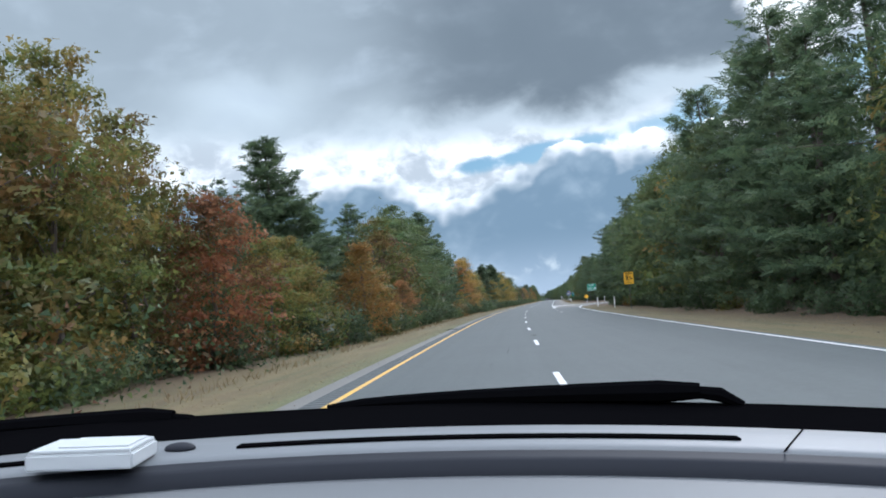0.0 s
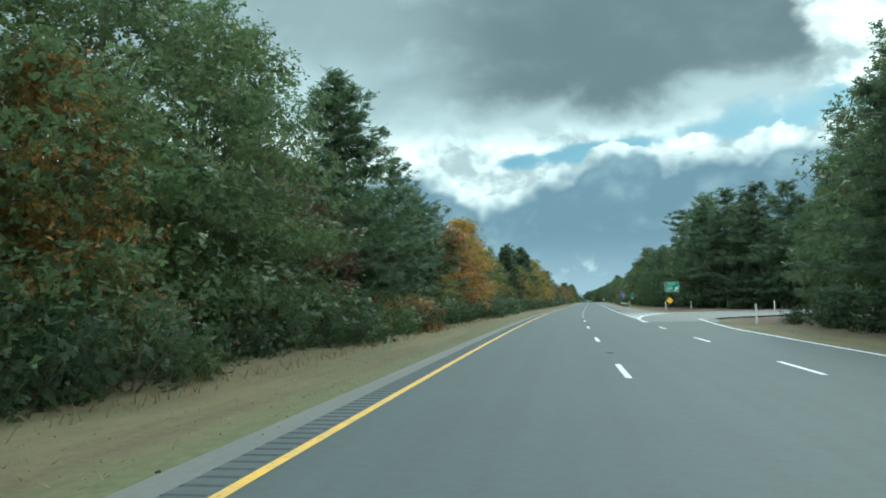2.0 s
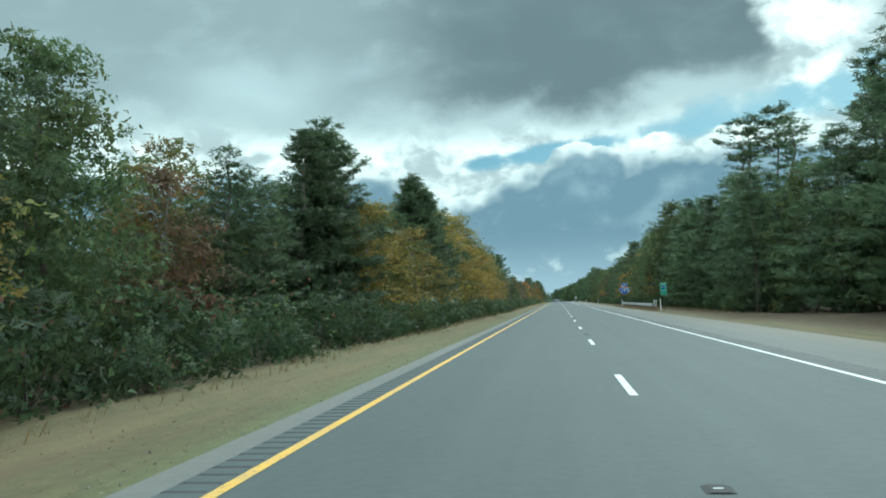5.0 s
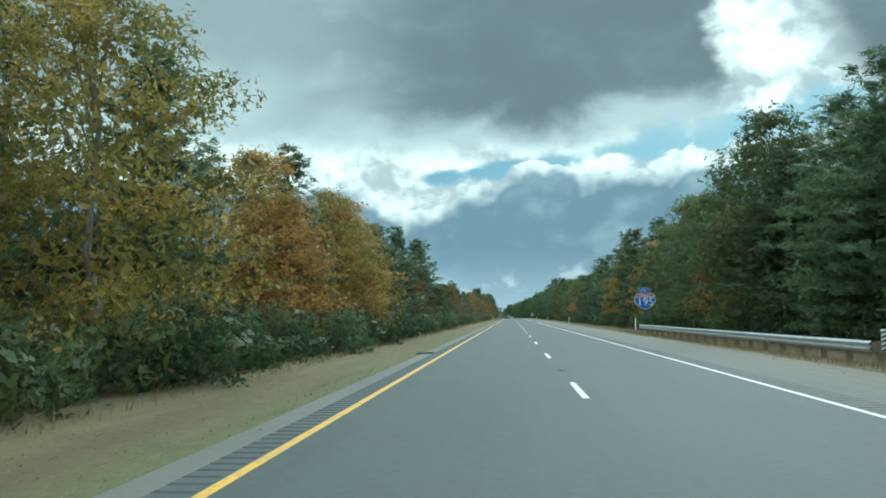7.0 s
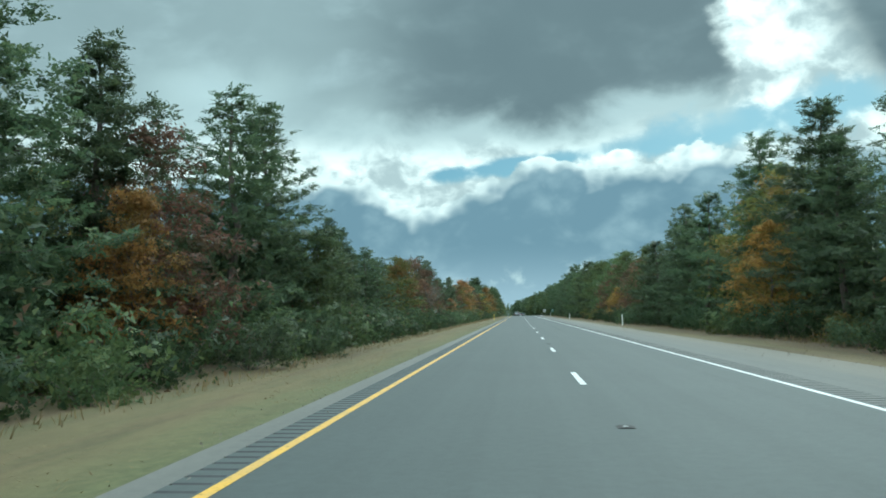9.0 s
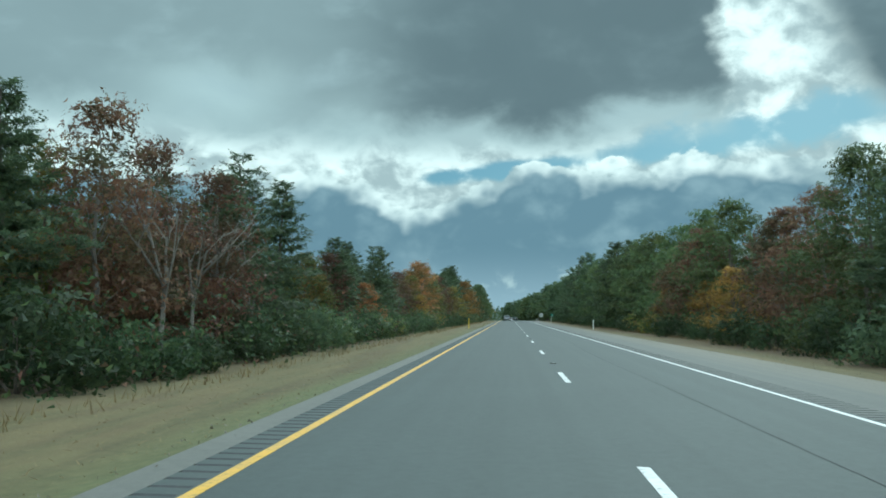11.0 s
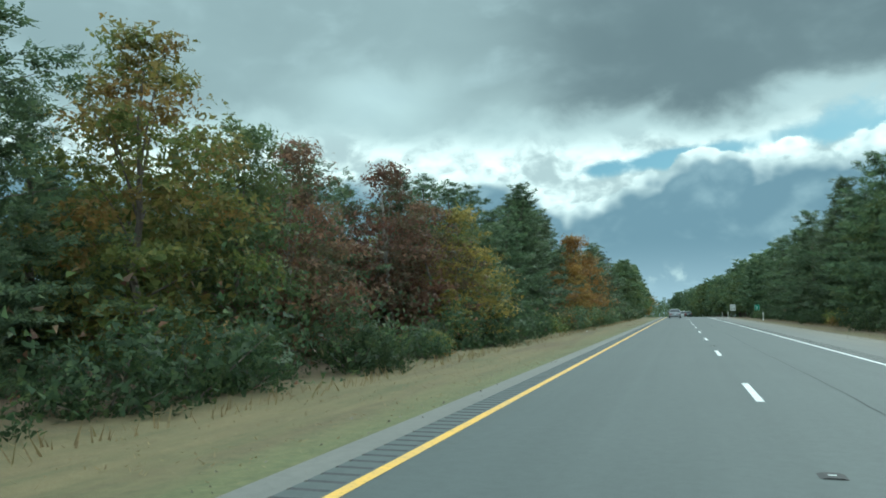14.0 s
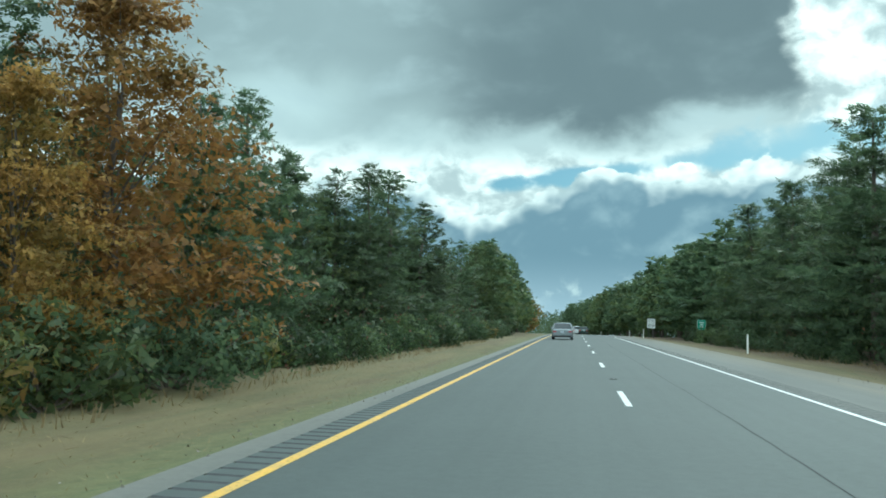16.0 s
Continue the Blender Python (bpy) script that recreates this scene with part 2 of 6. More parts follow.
def leaf_material(name, dark, light, accent, turned=None, grain=11.0, hold=0.55):
    """Leaves; where a face is marked ragged it breaks up into single leaves or needles, grain to the metre."""
    m, nt, b = material(name, 0.55)
    at = nt.nodes.new("ShaderNodeTexCoord")
    cells = nt.nodes.new("ShaderNodeTexVoronoi")
    cells.inputs["Scale"].default_value = grain
    nt.links.new(at.outputs["Object"], cells.inputs["Vector"])
    own = nt.nodes.new("ShaderNodeSeparateColor")
    nt.links.new(cells.outputs["Color"], own.inputs[0])
    g = nt.nodes.new("ShaderNodeNewGeometry")
    o = nt.nodes.new("ShaderNodeObjectInfo")
    vary = nt.nodes.new("ShaderNodeMix")
    vary.inputs[0].default_value = 0.5
    nt.links.new(g.outputs["Random Per Island"], vary.inputs[2])
    nt.links.new(own.outputs[0], vary.inputs[3])
    c = ramp(nt, vary.outputs[0], [(0.1, dark), (0.55, light), (0.95, accent)])
    if turned:
        # branches that have turned, or have not yet
        patch = tex_noise(nt, 0.34, 3, 0.6, stretch=(1, 1, 1.6))
        two = mix(nt, g.outputs["Random Per Island"], tuple(v * 0.55 for v in turned), turned)
        c = mix(nt, ramp(nt, patch, [(0.44, (0, 0, 0)), (0.60, (0.92, 0.92, 0.92))]), c, two)
    big = tex_noise(nt, 0.55, 3)
    c = mix(nt, ramp(nt, big, [(0.38, (0, 0, 0)), (0.62, (1, 1, 1))]), mix(nt, 0.45, c, dark), c)
    h = nt.nodes.new("ShaderNodeHueSaturation")
    nt.links.new(c, h.inputs["Color"])
    mr = nt.nodes.new("ShaderNodeMapRange")
    nt.links.new(o.outputs["Random"], mr.inputs["Value"])
    mr.inputs["To Min"].default_value, mr.inputs["To Max"].default_value = 0.76, 1.22
    nt.links.new(mr.outputs[0], h.inputs["Value"])
    mh = nt.nodes.new("ShaderNodeMapRange")
    nt.links.new(o.outputs["Random"], mh.inputs["Value"])
    mh.inputs["To Min"].default_value, mh.inputs["To Max"].default_value = 0.491, 0.512
    nt.links.new(mh.outputs[0], h.inputs["Hue"])
    nt.links.new(h.outputs[0], b.inputs["Base Color"])
    b.inputs["Specular IOR Level"].default_value = 0.25
    tr = nt.nodes.new("ShaderNodeBsdfTranslucent")
    nt.links.new(h.outputs[0], tr.inputs["Color"])
    mx = nt.nodes.new("ShaderNodeMixShader")
    mx.inputs[0].default_value = 0.5
    nt.links.new(b.outputs[0], mx.inputs[1])
    nt.links.new(tr.outputs[0], mx.inputs[2])
    ragged = nt.nodes.new("ShaderNodeAttribute")
    ragged.attribute_name = "ragged"
    leafy = nt.nodes.new("ShaderNodeMath")
    leafy.operation = "GREATER_THAN"
    nt.links.new(cells.outputs["Distance"], leafy.inputs[0])
    limit = nt.nodes.new("ShaderNodeMapRange")
    nt.links.new(ragged.outputs["Fac"], limit.inputs["Value"])
    limit.inputs["To Min"].default_value, limit.inputs["To Max"].default_value = 1.2, hold
    nt.links.new(limit.outputs[0], leafy.inputs[1])
    clear = nt.nodes.new("ShaderNodeBsdfTransparent")
    cut = nt.nodes.new("ShaderNodeMixShader")
    nt.links.new(leafy.outputs[0], cut.inputs[0])
    nt.links.new(mx.outputs[0], cut.inputs[1])
    nt.links.new(clear.outputs[0], cut.inputs[2])
    nt.links.new(cut.outputs[0], nt.nodes["Material Output"].inputs["Surface"])
    return m


LEAF = {
    # dark evergreen, with the shade of overhanging crowns put into the colour
    "shrub": leaf_material("shaded_shrub_leaves", (0.036, 0.058, 0.03), (0.07, 0.105, 0.045), (0.12, 0.145, 0.055), None, 13.0, 0.55),
    "pine": leaf_material("pine_needles", (0.053, 0.084, 0.047), (0.112, 0.153, 0.074), (0.17, 0.197, 0.086), None, 15.0, 0.52),
    "green": leaf_material("green_leaves", (0.073, 0.114, 0.054), (0.142, 0.194, 0.078), (0.215, 0.237, 0.088), (0.15, 0.165, 0.055)),
    "olive": leaf_material("olive_leaves", (0.091, 0.127, 0.036), (0.189, 0.211, 0.057), (0.325, 0.280, 0.072), (0.351, 0.195, 0.065)),
    "yellow": leaf_material("yellow_leaves", (0.185, 0.155, 0.042), (0.385, 0.272, 0.070), (0.530, 0.340, 0.090), (0.140, 0.162, 0.052)),
    "orange": leaf_material("orange_leaves", (0.23, 0.132, 0.042), (0.48, 0.265, 0.074), (0.60, 0.36, 0.095), (0.30, 0.22, 0.06)),
    "red": leaf_material("red_leaves", (0.27, 0.12, 0.055), (0.52, 0.225, 0.095), (0.60, 0.32, 0.105), (0.14, 0.13, 0.05)),
    "maroon": leaf_material("maroon_leaves", (0.122, 0.064, 0.051), (0.243, 0.122, 0.079), (0.300, 0.172, 0.086), (0.088, 0.105, 0.050)),
}


def bark_material(name, colour):
    m, nt, b = material(name, 0.9)
    n = tex_noise(nt, 9.0, 6, 0.65, stretch=(1, 1, 0.2))
    nt.links.new(ramp(nt, n, [(0.3, tuple(v * 0.4 for v in colour)), (0.7, colour)]), b.inputs["Base Color"])
    bump(nt, b, n, 0.7, 0.03)
    return m


BARK = bark_material("bark", (0.16, 0.13, 0.105))
PALE_BARK = bark_material("pale_bark", (0.27, 0.245, 0.21))


def road_material(name, lo, hi, tracks=True, rough=0.78):
    """Worn asphalt: aggregate, long streaks along the lanes, blotches and darker oil lines."""
    m, nt, b = material(name, rough)
    grit = tex_noise(nt, 60.0, 3, 0.7)
    blot = tex_noise(nt, 0.35, 5, 0.6)
    lane = tex_noise(nt, 1.0, 4, 0.6, "UV", (2.2, 0.02, 1))
    c = ramp(nt, lane, [(0.3, lo), (0.7, hi)])
    c = mix(nt, 0.35, c, ramp(nt, blot, [(0.35, lo), (0.65, hi)]))
    c = mix(nt, 0.3, c, ramp(nt, grit, [(0.3, tuple(v * 0.55 for v in lo)), (0.7, tuple(v * 1.35 for v in hi))]))
    fleck = tex_noise(nt, 7.0, 6, 0.7)
    c = mix(nt, 0.22, c, ramp(nt, fleck, [(0.35, tuple(v * 0.6 for v in lo)), (0.6, hi)]))
    nt.links.new(c, b.inputs["Base Color"])
    bump(nt, b, grit, 0.35, 0.004)
    return m


ASPHALT = road_material("asphalt", (0.054, 0.063, 0.060), (0.081, 0.093, 0.089))
SHOULDER = road_material("shoulder_asphalt", (0.108, 0.106, 0.096), (0.178, 0.170, 0.150))
def sandy_material(name, lo, hi):
    """Shoulder asphalt with wind-blown sand in long streaks, thicker towards the verge."""
    m = road_material(name, lo, hi)
    nt = m.node_tree
    b = nt.nodes["Principled BSDF"]
    old = b.inputs["Base Color"].links[0].from_socket
    uv = nt.nodes.new("ShaderNodeUVMap")
    uv.uv_map = "UVMap"
    sp = nt.nodes.new("ShaderNodeSeparateXYZ")
    nt.links.new(uv.outputs[0], sp.inputs[0])
    streak_noise = tex_noise(nt, 1.0, 6, 0.65, "UV", (3.0, 0.035, 1))
    ad = nt.nodes.new("ShaderNodeMath")
    ad.operation = "MULTIPLY_ADD"
    nt.links.new(streak_noise, ad.inputs[0])
    ad.inputs[1].default_value = 3.4
    nt.links.new(sp.outputs[0], ad.inputs[2])
    mr = nt.nodes.new("ShaderNodeMapRange")
    nt.links.new(ad.outputs[0], mr.inputs["Value"])
    mr.inputs["From Min"].default_value, mr.inputs["From Max"].default_value = 6.7, 9.0
    mr.inputs["To Max"].default_value = 0.85
    grain = tex_noise(nt, 30.0, 4, 0.7)
    sand = ramp(nt, grain, [(0.3, (0.132, 0.112, 0.08)), (0.7, (0.225, 0.195, 0.145))])
    nt.links.new(mix(nt, mr.outputs[0], old, sand), b.inputs["Base Color"])
    return m


SANDY = sandy_material("sandy_shoulder_asphalt", (0.082, 0.083, 0.077), (0.131, 0.129, 0.116))
# groove colour holds both dirt and the shade inside the cuts
GROOVE = road_material("dirty_shaded_groove", (0.05, 0.05, 0.051), (0.08, 0.08, 0.08))


def paint_material(name, colour):
    m, nt, b = material(name, 0.6)
    w = tex_noise(nt, 14.0, 6, 0.7)
    f = tex_noise(nt, 2.0, 4, 0.6)
    c = mix(nt, ramp(nt, w, [(0.36, (0, 0, 0)), (0.46, (1, 1, 1))]), tuple(v * 0.5 for v in colour), colour)
    c = mix(nt, ramp(nt, f, [(0.3, (0.35, 0.35, 0.35)), (0.6, (0, 0, 0))]), c, (0.22, 0.22, 0.22))
    nt.links.new(c, b.inputs["Base Color"])
    bump(nt, b, w, 0.2, 0.003)
    return m


WHITE_PAINT = paint_material("white_road_paint", (0.70, 0.70, 0.68))
YELLOW_PAINT = paint_material("yellow_road_paint", (0.72, 0.42, 0.06))


def ground_material():
    """Dry mown grass beside the road, leaf litter further out among the trees."""
    m, nt, b = material("verge_ground", 0.95)
    n1 = tex_noise(nt, 0.5, 6, 0.6)
    n2 = tex_noise(nt, 6.0, 6, 0.7)
    n3 = tex_noise(nt, 45.0, 4, 0.7)
    grass = ramp(nt, n1, [(0.3, (0.119, 0.096, 0.041)), (0.5, (0.160, 0.130, 0.055)), (0.68, (0.097, 0.096, 0.037))])
    grass = mix(nt, 0.3, grass, ramp(nt, n2, [(0.3, (0.119, 0.089, 0.041)), (0.6, (0.209, 0.162, 0.074))]))
    grass = mix(nt, 0.3, grass, ramp(nt, n3, [(0.35, (0.066, 0.045, 0.025)), (0.65, (0.205, 0.150, 0.086))]))
    n0 = tex_noise(nt, 1.0, 5, 0.65, "UV", (1.3, 0.12, 1))
    grass = mix(nt, ramp(nt, n0, [(0.44, (0, 0, 0)), (0.62, (0.55, 0.55, 0.55))]), grass, ramp(nt, n2, [(0.3, (0.049, 0.061, 0.022)), (0.65, (0.094, 0.096, 0.039))]))
    n4 = tex_noise(nt, 1.0, 5, 0.6, "UV", (0.8, 0.05, 1))
    grass = mix(nt, ramp(nt, n4, [(0.5, (0, 0, 0)), (0.68, (0.7, 0.7, 0.7))]), grass, ramp(nt, n2, [(0.3, (0.061, 0.041, 0.023)), (0.65, (0.123, 0.079, 0.043))]))
    litter = ramp(nt, n2, [(0.3, (0.045, 0.038, 0.024)), (0.6, (0.12, 0.075, 0.04))])
    uv = nt.nodes.new("ShaderNodeUVMap")
    uv.uv_map = "UVMap"
    sp = nt.nodes.new("ShaderNodeSeparateXYZ")
    nt.links.new(uv.outputs[0], sp.inputs[0])
    # greener turf in a ragged strip along the median pavement
    near = nt.nodes.new("ShaderNodeMath")
    near.operation = "MULTIPLY_ADD"
    nt.links.new(n0, near.inputs[0])
    near.inputs[1].default_value = 3.2
    nt.links.new(sp.outputs[0], near.inputs[2])
    strip_fac = nt.nodes.new("ShaderNodeMapRange")
    nt.links.new(near.outputs[0], strip_fac.inputs["Value"])
    strip_fac.inputs["From Min"].default_value, strip_fac.inputs["From Max"].default_value = 4.9, 6.3
    strip_fac.inputs["To Min"].default_value, strip_fac.inputs["To Max"].default_value = 0.8, 0.0
    grass = mix(nt, strip_fac.outputs[0], grass, ramp(nt, n2, [(0.3, (0.062, 0.082, 0.03)), (0.65, (0.135, 0.142, 0.058))]))
    ab = nt.nodes.new("ShaderNodeMath")
    ab.operation = "MULTIPLY_ADD"
    nt.links.new(n1, ab.inputs[0])
    ab.inputs[1].default_value = 2.5
    nt.links.new(sp.outputs[0], ab.inputs[2])
    mr = nt.nodes.new("ShaderNodeMapRange")
    nt.links.new(ab.outputs[0], mr.inputs["Value"])
    mr.inputs["From Min"].default_value, mr.inputs["From Max"].default_value = 8.2, 10.5
    nt.links.new(mix(nt, mr.outputs[0], grass, litter), b.inputs["Base Color"])
    bump(nt, b, n3, 0.5, 0.02)
    return m


GROUND = ground_material()
GRASS = leaf_material("dry_grass_blades", (0.165, 0.12, 0.066), (0.25, 0.183, 0.10), (0.20, 0.165, 0.075))
STEEL = plain("galvanised_steel", (0.55, 0.57, 0.57), 0.45, 0.6, 0.3)
POST_STEEL = plain("weathered_post_steel", (0.10, 0.105, 0.10), 0.7, 0.3, 0.3)
POST_WOOD = plain("weathered_post", (0.18, 0.14, 0.10), 0.9, 0, 0.4)
SIGN_GREEN = plain("green_sign_sheet", (0.0, 0.21, 0.12), 0.4, 0, 0.12)
SIGN_WHITE = plain("white_sign_sheet", (0.62, 0.65, 0.63), 0.4, 0, 0.12)
SIGN_YELLOW = plain("yellow_sign_sheet", (0.78, 0.42, 0.02), 0.4, 0, 0.12)
SIGN_BLUE = plain("blue_sign_sheet", (0.012, 0.09, 0.36), 0.4, 0, 0.12)
SIGN_RED = plain("red_sign_sheet", (0.3, 0.02, 0.04), 0.4, 0, 0.12)
SIGN_BLACK = plain("black_sign_film", (0.015, 0.015, 0.015), 0.5, 0, 0.1)
POST_WHITE = plain("white_plastic_post", (0.78, 0.78, 0.74), 0.5, 0, 0.2)
POST_YELLOW = plain("yellow_plastic_post", (0.75, 0.52, 0.05), 0.5, 0, 0.2)
# tar in the road cracks; also painted shade under the drain bars
TAR_AND_SHADE = plain("crack_filler_and_pit_shade", (0.04, 0.04, 0.042), 0.97, 0, 0.3)
TAR_AND_SHADE.node_tree.nodes["Principled BSDF"].inputs["Specular IOR Level"].default_value = 0.05
STONE = plain("shoulder_stone", (0.24, 0.21, 0.175), 0.9, 0, 0.4)
WHITE_SCRAP = plain("white_paper", (0.72, 0.72, 0.7), 0.8, 0, 0.1)
IRON = plain("cast_iron", (0.045, 0.042, 0.04), 0.85, 0.0, 0.4)


# ---------------------------------------------------------------- mesh helpers
def empty(name):
    return new(name)


def hang(ob, parent):
    ob.parent = parent
    return ob


def mesh_part(name, me, mats, parent, label=""):
    for m in (mats if isinstance(mats, (list, tuple)) else [mats]):
        if m.name not in me.materials:
            me.materials.append(m)
    ob = new(name, me)
    if parent is not None:
        ob.parent = parent
    return tagged(ob, label)


def part(name, bm, mats, parent, label="", smooth=False):
    me = bpy.data.meshes.new(name)
    bm.to_mesh(me)
    bm.free()
    if smooth:
        me.polygons.foreach_set("use_smooth", [True] * len(me.polygons))
    return mesh_part(name, me, mats, parent, label)


def raw(name, verts, faces):
    me = bpy.data.meshes.new(name)
    me.from_pydata([tuple(v) for v in verts], [], [tuple(f) for f in faces])
    me.update()
    return me


def blades(name, v, out=None, ragged=0):
    """A mesh of separate triangles from an array (n, 3, 3); out (n, 3) are the rounded masses' normals."""
    v = np.asarray(v, np.float64)
    if out is not None:
        geo = np.cross(v[:, 1] - v[:, 0], v[:, 2] - v[:, 0])
        turn = (geo * out).sum(1) < 0
        v = np.where(turn[:, None, None], v[:, [0, 2, 1]], v)
    n = len(v)
    me = bpy.data.meshes.new(name)
    me.vertices.add(n * 3)
    me.vertices.foreach_set("co", np.asarray(v, np.float32).reshape(-1))
    me.loops.add(n * 3)
    me.loops.foreach_set("vertex_index", np.arange(n * 3, dtype=np.int32))
    me.polygons.add(n)
    me.polygons.foreach_set("loop_start", np.arange(0, n * 3, 3, dtype=np.int32))
    me.polygons.foreach_set("loop_total", np.full(n, 3, np.int32))
    me.update(calc_edges=True)
    if ragged:
        # the first faces are sprays of small leaves, the rest whole
        me.attributes.new("ragged", "FLOAT", "FACE").data.foreach_set("value", np.where(np.arange(n) < ragged, 1.0, 0.75).astype(np.float32))
    if out is not None:
        geo = np.cross(v[:, 1] - v[:, 0], v[:, 2] - v[:, 0])
        geo /= np.maximum(np.linalg.norm(geo, axis=1, keepdims=True), 1e-9)
        soft = out / np.maximum(np.linalg.norm(out, axis=1, keepdims=True), 1e-6) * 0.7 + geo * 0.3
        soft /= np.maximum(np.linalg.norm(soft, axis=1, keepdims=True), 1e-6)
        me.polygons.foreach_set("use_smooth", np.ones(n, bool))
        me.normals_split_custom_set_from_vertices(np.repeat(soft, 3, 0).tolist())
    return me


def box(bm, x0, x1, y0, y1, z0, z1, bevel=0.0, turn=None):
    r = bmesh.ops.create_cube(bm, size=1.0)
    vs = r["verts"]
    bmesh.ops.scale(bm, vec=(x1 - x0, y1 - y0, z1 - z0), verts=vs)
    bmesh.ops.translate(bm, vec=((x0 + x1) / 2, (y0 + y1) / 2, (z0 + z1) / 2), verts=vs)
    if bevel:
        es = list({e for v in vs for e in v.link_edges})
        vs = list({v for f in bmesh.ops.bevel(bm, geom=es, offset=bevel, segments=2, affect="EDGES")["faces"] for v in f.verts} | {v for v in vs if v.is_valid})
    if turn is not None:
        bmesh.ops.transform(bm, matrix=turn, verts=[v for v in vs if v.is_valid])
    return vs


def tube(bm, a, b, r0, r1, sides=8):
    a, b = Vector(a), Vector(b)
    d = b - a
    m = Matrix.Translation((a + b) / 2) @ d.to_track_quat("Z", "Y").to_matrix().to_4x4()
    bmesh.ops.create_cone(bm, cap_ends=True, segments=sides, radius1=r0, radius2=r1, depth=d.length, matrix=m)


def pipe(bm, pts, radii, sides=8):
    """One closed tapering pipe through pts."""
    rings = []
    for i, p in enumerate(pts):
        d = (Vector(pts[min(i + 1, len(pts) - 1)]) - Vector(pts[max(i - 1, 0)])).normalized()
        e = d.orthogonal().normalized() if abs(d.z) > 0.9 else Vector((0, 0, 1)).cross(d).normalized()
        if abs(d.z) > 0.9:
            e = (Vector((1, 0, 0)) - d * d.x).normalized()
        f = d.cross(e)
        rings.append([bm.verts.new(Vector(p) + (e * math.cos(6.28319 * k / sides) + f * math.sin(6.28319 * k / sides)) * radii[i]) for k in range(sides)])
    for a, b in zip(rings, rings[1:]):
        for k in range(sides):
            j = (k + 1) % sides
            bm.faces.new((a[k], a[j], b[j], b[k]))
    bm.faces.new(rings[0][::-1])
    bm.faces.new(rings[-1])


def outline_plate(bm, pts, y0, y1):
    """A plate with the outline pts (x, z) between y0 and y1."""
    f = [bm.verts.new((x, y0, z)) for x, z in pts]
    g = [bm.verts.new((x, y1, z)) for x, z in pts]
    bm.faces.new(f)
    bm.faces.new(g[::-1])
    for k in range(len(pts)):
        j = (k + 1) % len(pts)
        bm.faces.new((f[j], f[k], g[k], g[j]))
    bmesh.ops.recalc_face_normals(bm, faces=bm.faces)


def rounded(w, h, r, cx=0.0, cz=0.0, n=5):
    pts = []
    for qx, qz, a in ((1, 1, 0), (-1, 1, 90), (-1, -1, 180), (1, -1, 270)):
        for k in range(n):
            b = radians(a + 90 * k / (n - 1))
            pts.append((cx + qx * (w / 2 - r) + r * math.cos(b), cz + qz * (h / 2 - r) + r * math.sin(b)))
    return pts


def lettering(name, text, size, mat, parent, x, z, y, width=None):
    """Raised characters on a plate that faces -y."""
    cu = bpy.data.curves.new(name, "FONT")
    cu.body, cu.size, cu.align_x, cu.align_y, cu.extrude = text, size, "CENTER", "CENTER", 0.002
    ob = new(name, cu)
    me = bpy.data.meshes.new_from_object(ob)
    bpy.data.objects.remove(ob)
    bpy.data.curves.remove(cu)
    co = np.array([v.co[:] for v in me.vertices])
    k = width / max(co[:, 0].max() - co[:, 0].min(), 1e-6) if width else 1.0
    for v in me.vertices:
        v.co = (x + v.co.x * k, y - v.co.z, z + v.co.y)
    me.materials.clear()
    return mesh_part(name, me, mat, parent)


def strip(name, s_list, x0, x1, z=0.0, skirt=0.0):
    """A ribbon along the road; x0 and x1 are numbers or functions of s. UVs hold X and s."""
    f0 = x0 if callable(x0) else (lambda s: x0)
    f1 = x1 if callable(x1) else (lambda s: x1)
    v, uv, faces = [], [], []
    cols = 2 if not skirt else 4
    for s in s_list:
        a, b = f0(s), f1(s)
        row = [(a, z), (b, z)] if not skirt else [(a, z - skirt), (a, z), (b, z), (b, z - skirt)]
        for X, h in row:
            v.append(road_at(s, X, h))
            uv.append((X, s))
    for k in range(len(s_list) - 1):
        for c in range(cols - 1):
            i = k * cols + c
            faces.append((i, i + 1, i + cols + 1, i + cols))
    me = raw(name, v, faces)
    lay = me.uv_layers.new(name="UVMap")
    for lp in me.loops:
        lay.data[lp.index].uv = uv[lp.vertex_index]
    return me


# ---------------------------------------------------------------- ground and road
def ground_sheet():
    xs = [-1500, -600, -250, -120, -60, -35, -22, -16, -12, -9.5, -8, -7, -6, -5.2, -4.55, 0, 7.1, 8, 9, 10, 11, 12.5, 15, 20, 30, 60, 120, 250, 600, 1500]
    ss = list(range(-380, -40, 40)) + list(range(-40, 620, 3)) + list(range(620, 1000, 15)) + list(range(1000, 2600, 100))
    v, uv, faces = [], [], []
    for s in ss:
        for X in xs:
            z = -0.03
            if X < -5 or X > 8:
                z += 0.10 * noise.noise((X * 0.25, s * 0.11, 3.1)) - 0.06
            if X < -9 or X > 11:
                z += 0.25 * noise.noise((X * 0.06, s * 0.05, 9.7))
            v.append(road_at(s, X, z))
            uv.append((abs(X + 1.2) if X < 0 else X - 1.6, s))
    n = len(xs)
    for k in range(len(ss) - 1):
        for c in range(n - 1):
            i = k * n + c
            faces.append((i, i + 1, i + n + 1, i + n))
    me = raw("ground", v, faces)
    lay = me.uv_layers.new(name="UVMap")
    for lp in me.loops:
        lay.data[lp.index].uv = uv[lp.vertex_index]
    me.polygons.foreach_set("use_smooth", [True] * len(me.polygons))
    tagged(mesh_part("ground", me, GROUND, None), "dry tan mown grass verge running into leaf litter", "ground", kind="structure")


ground_sheet()
LONG = list(range(-120, 620, 5)) + list(range(620, 1600, 10))


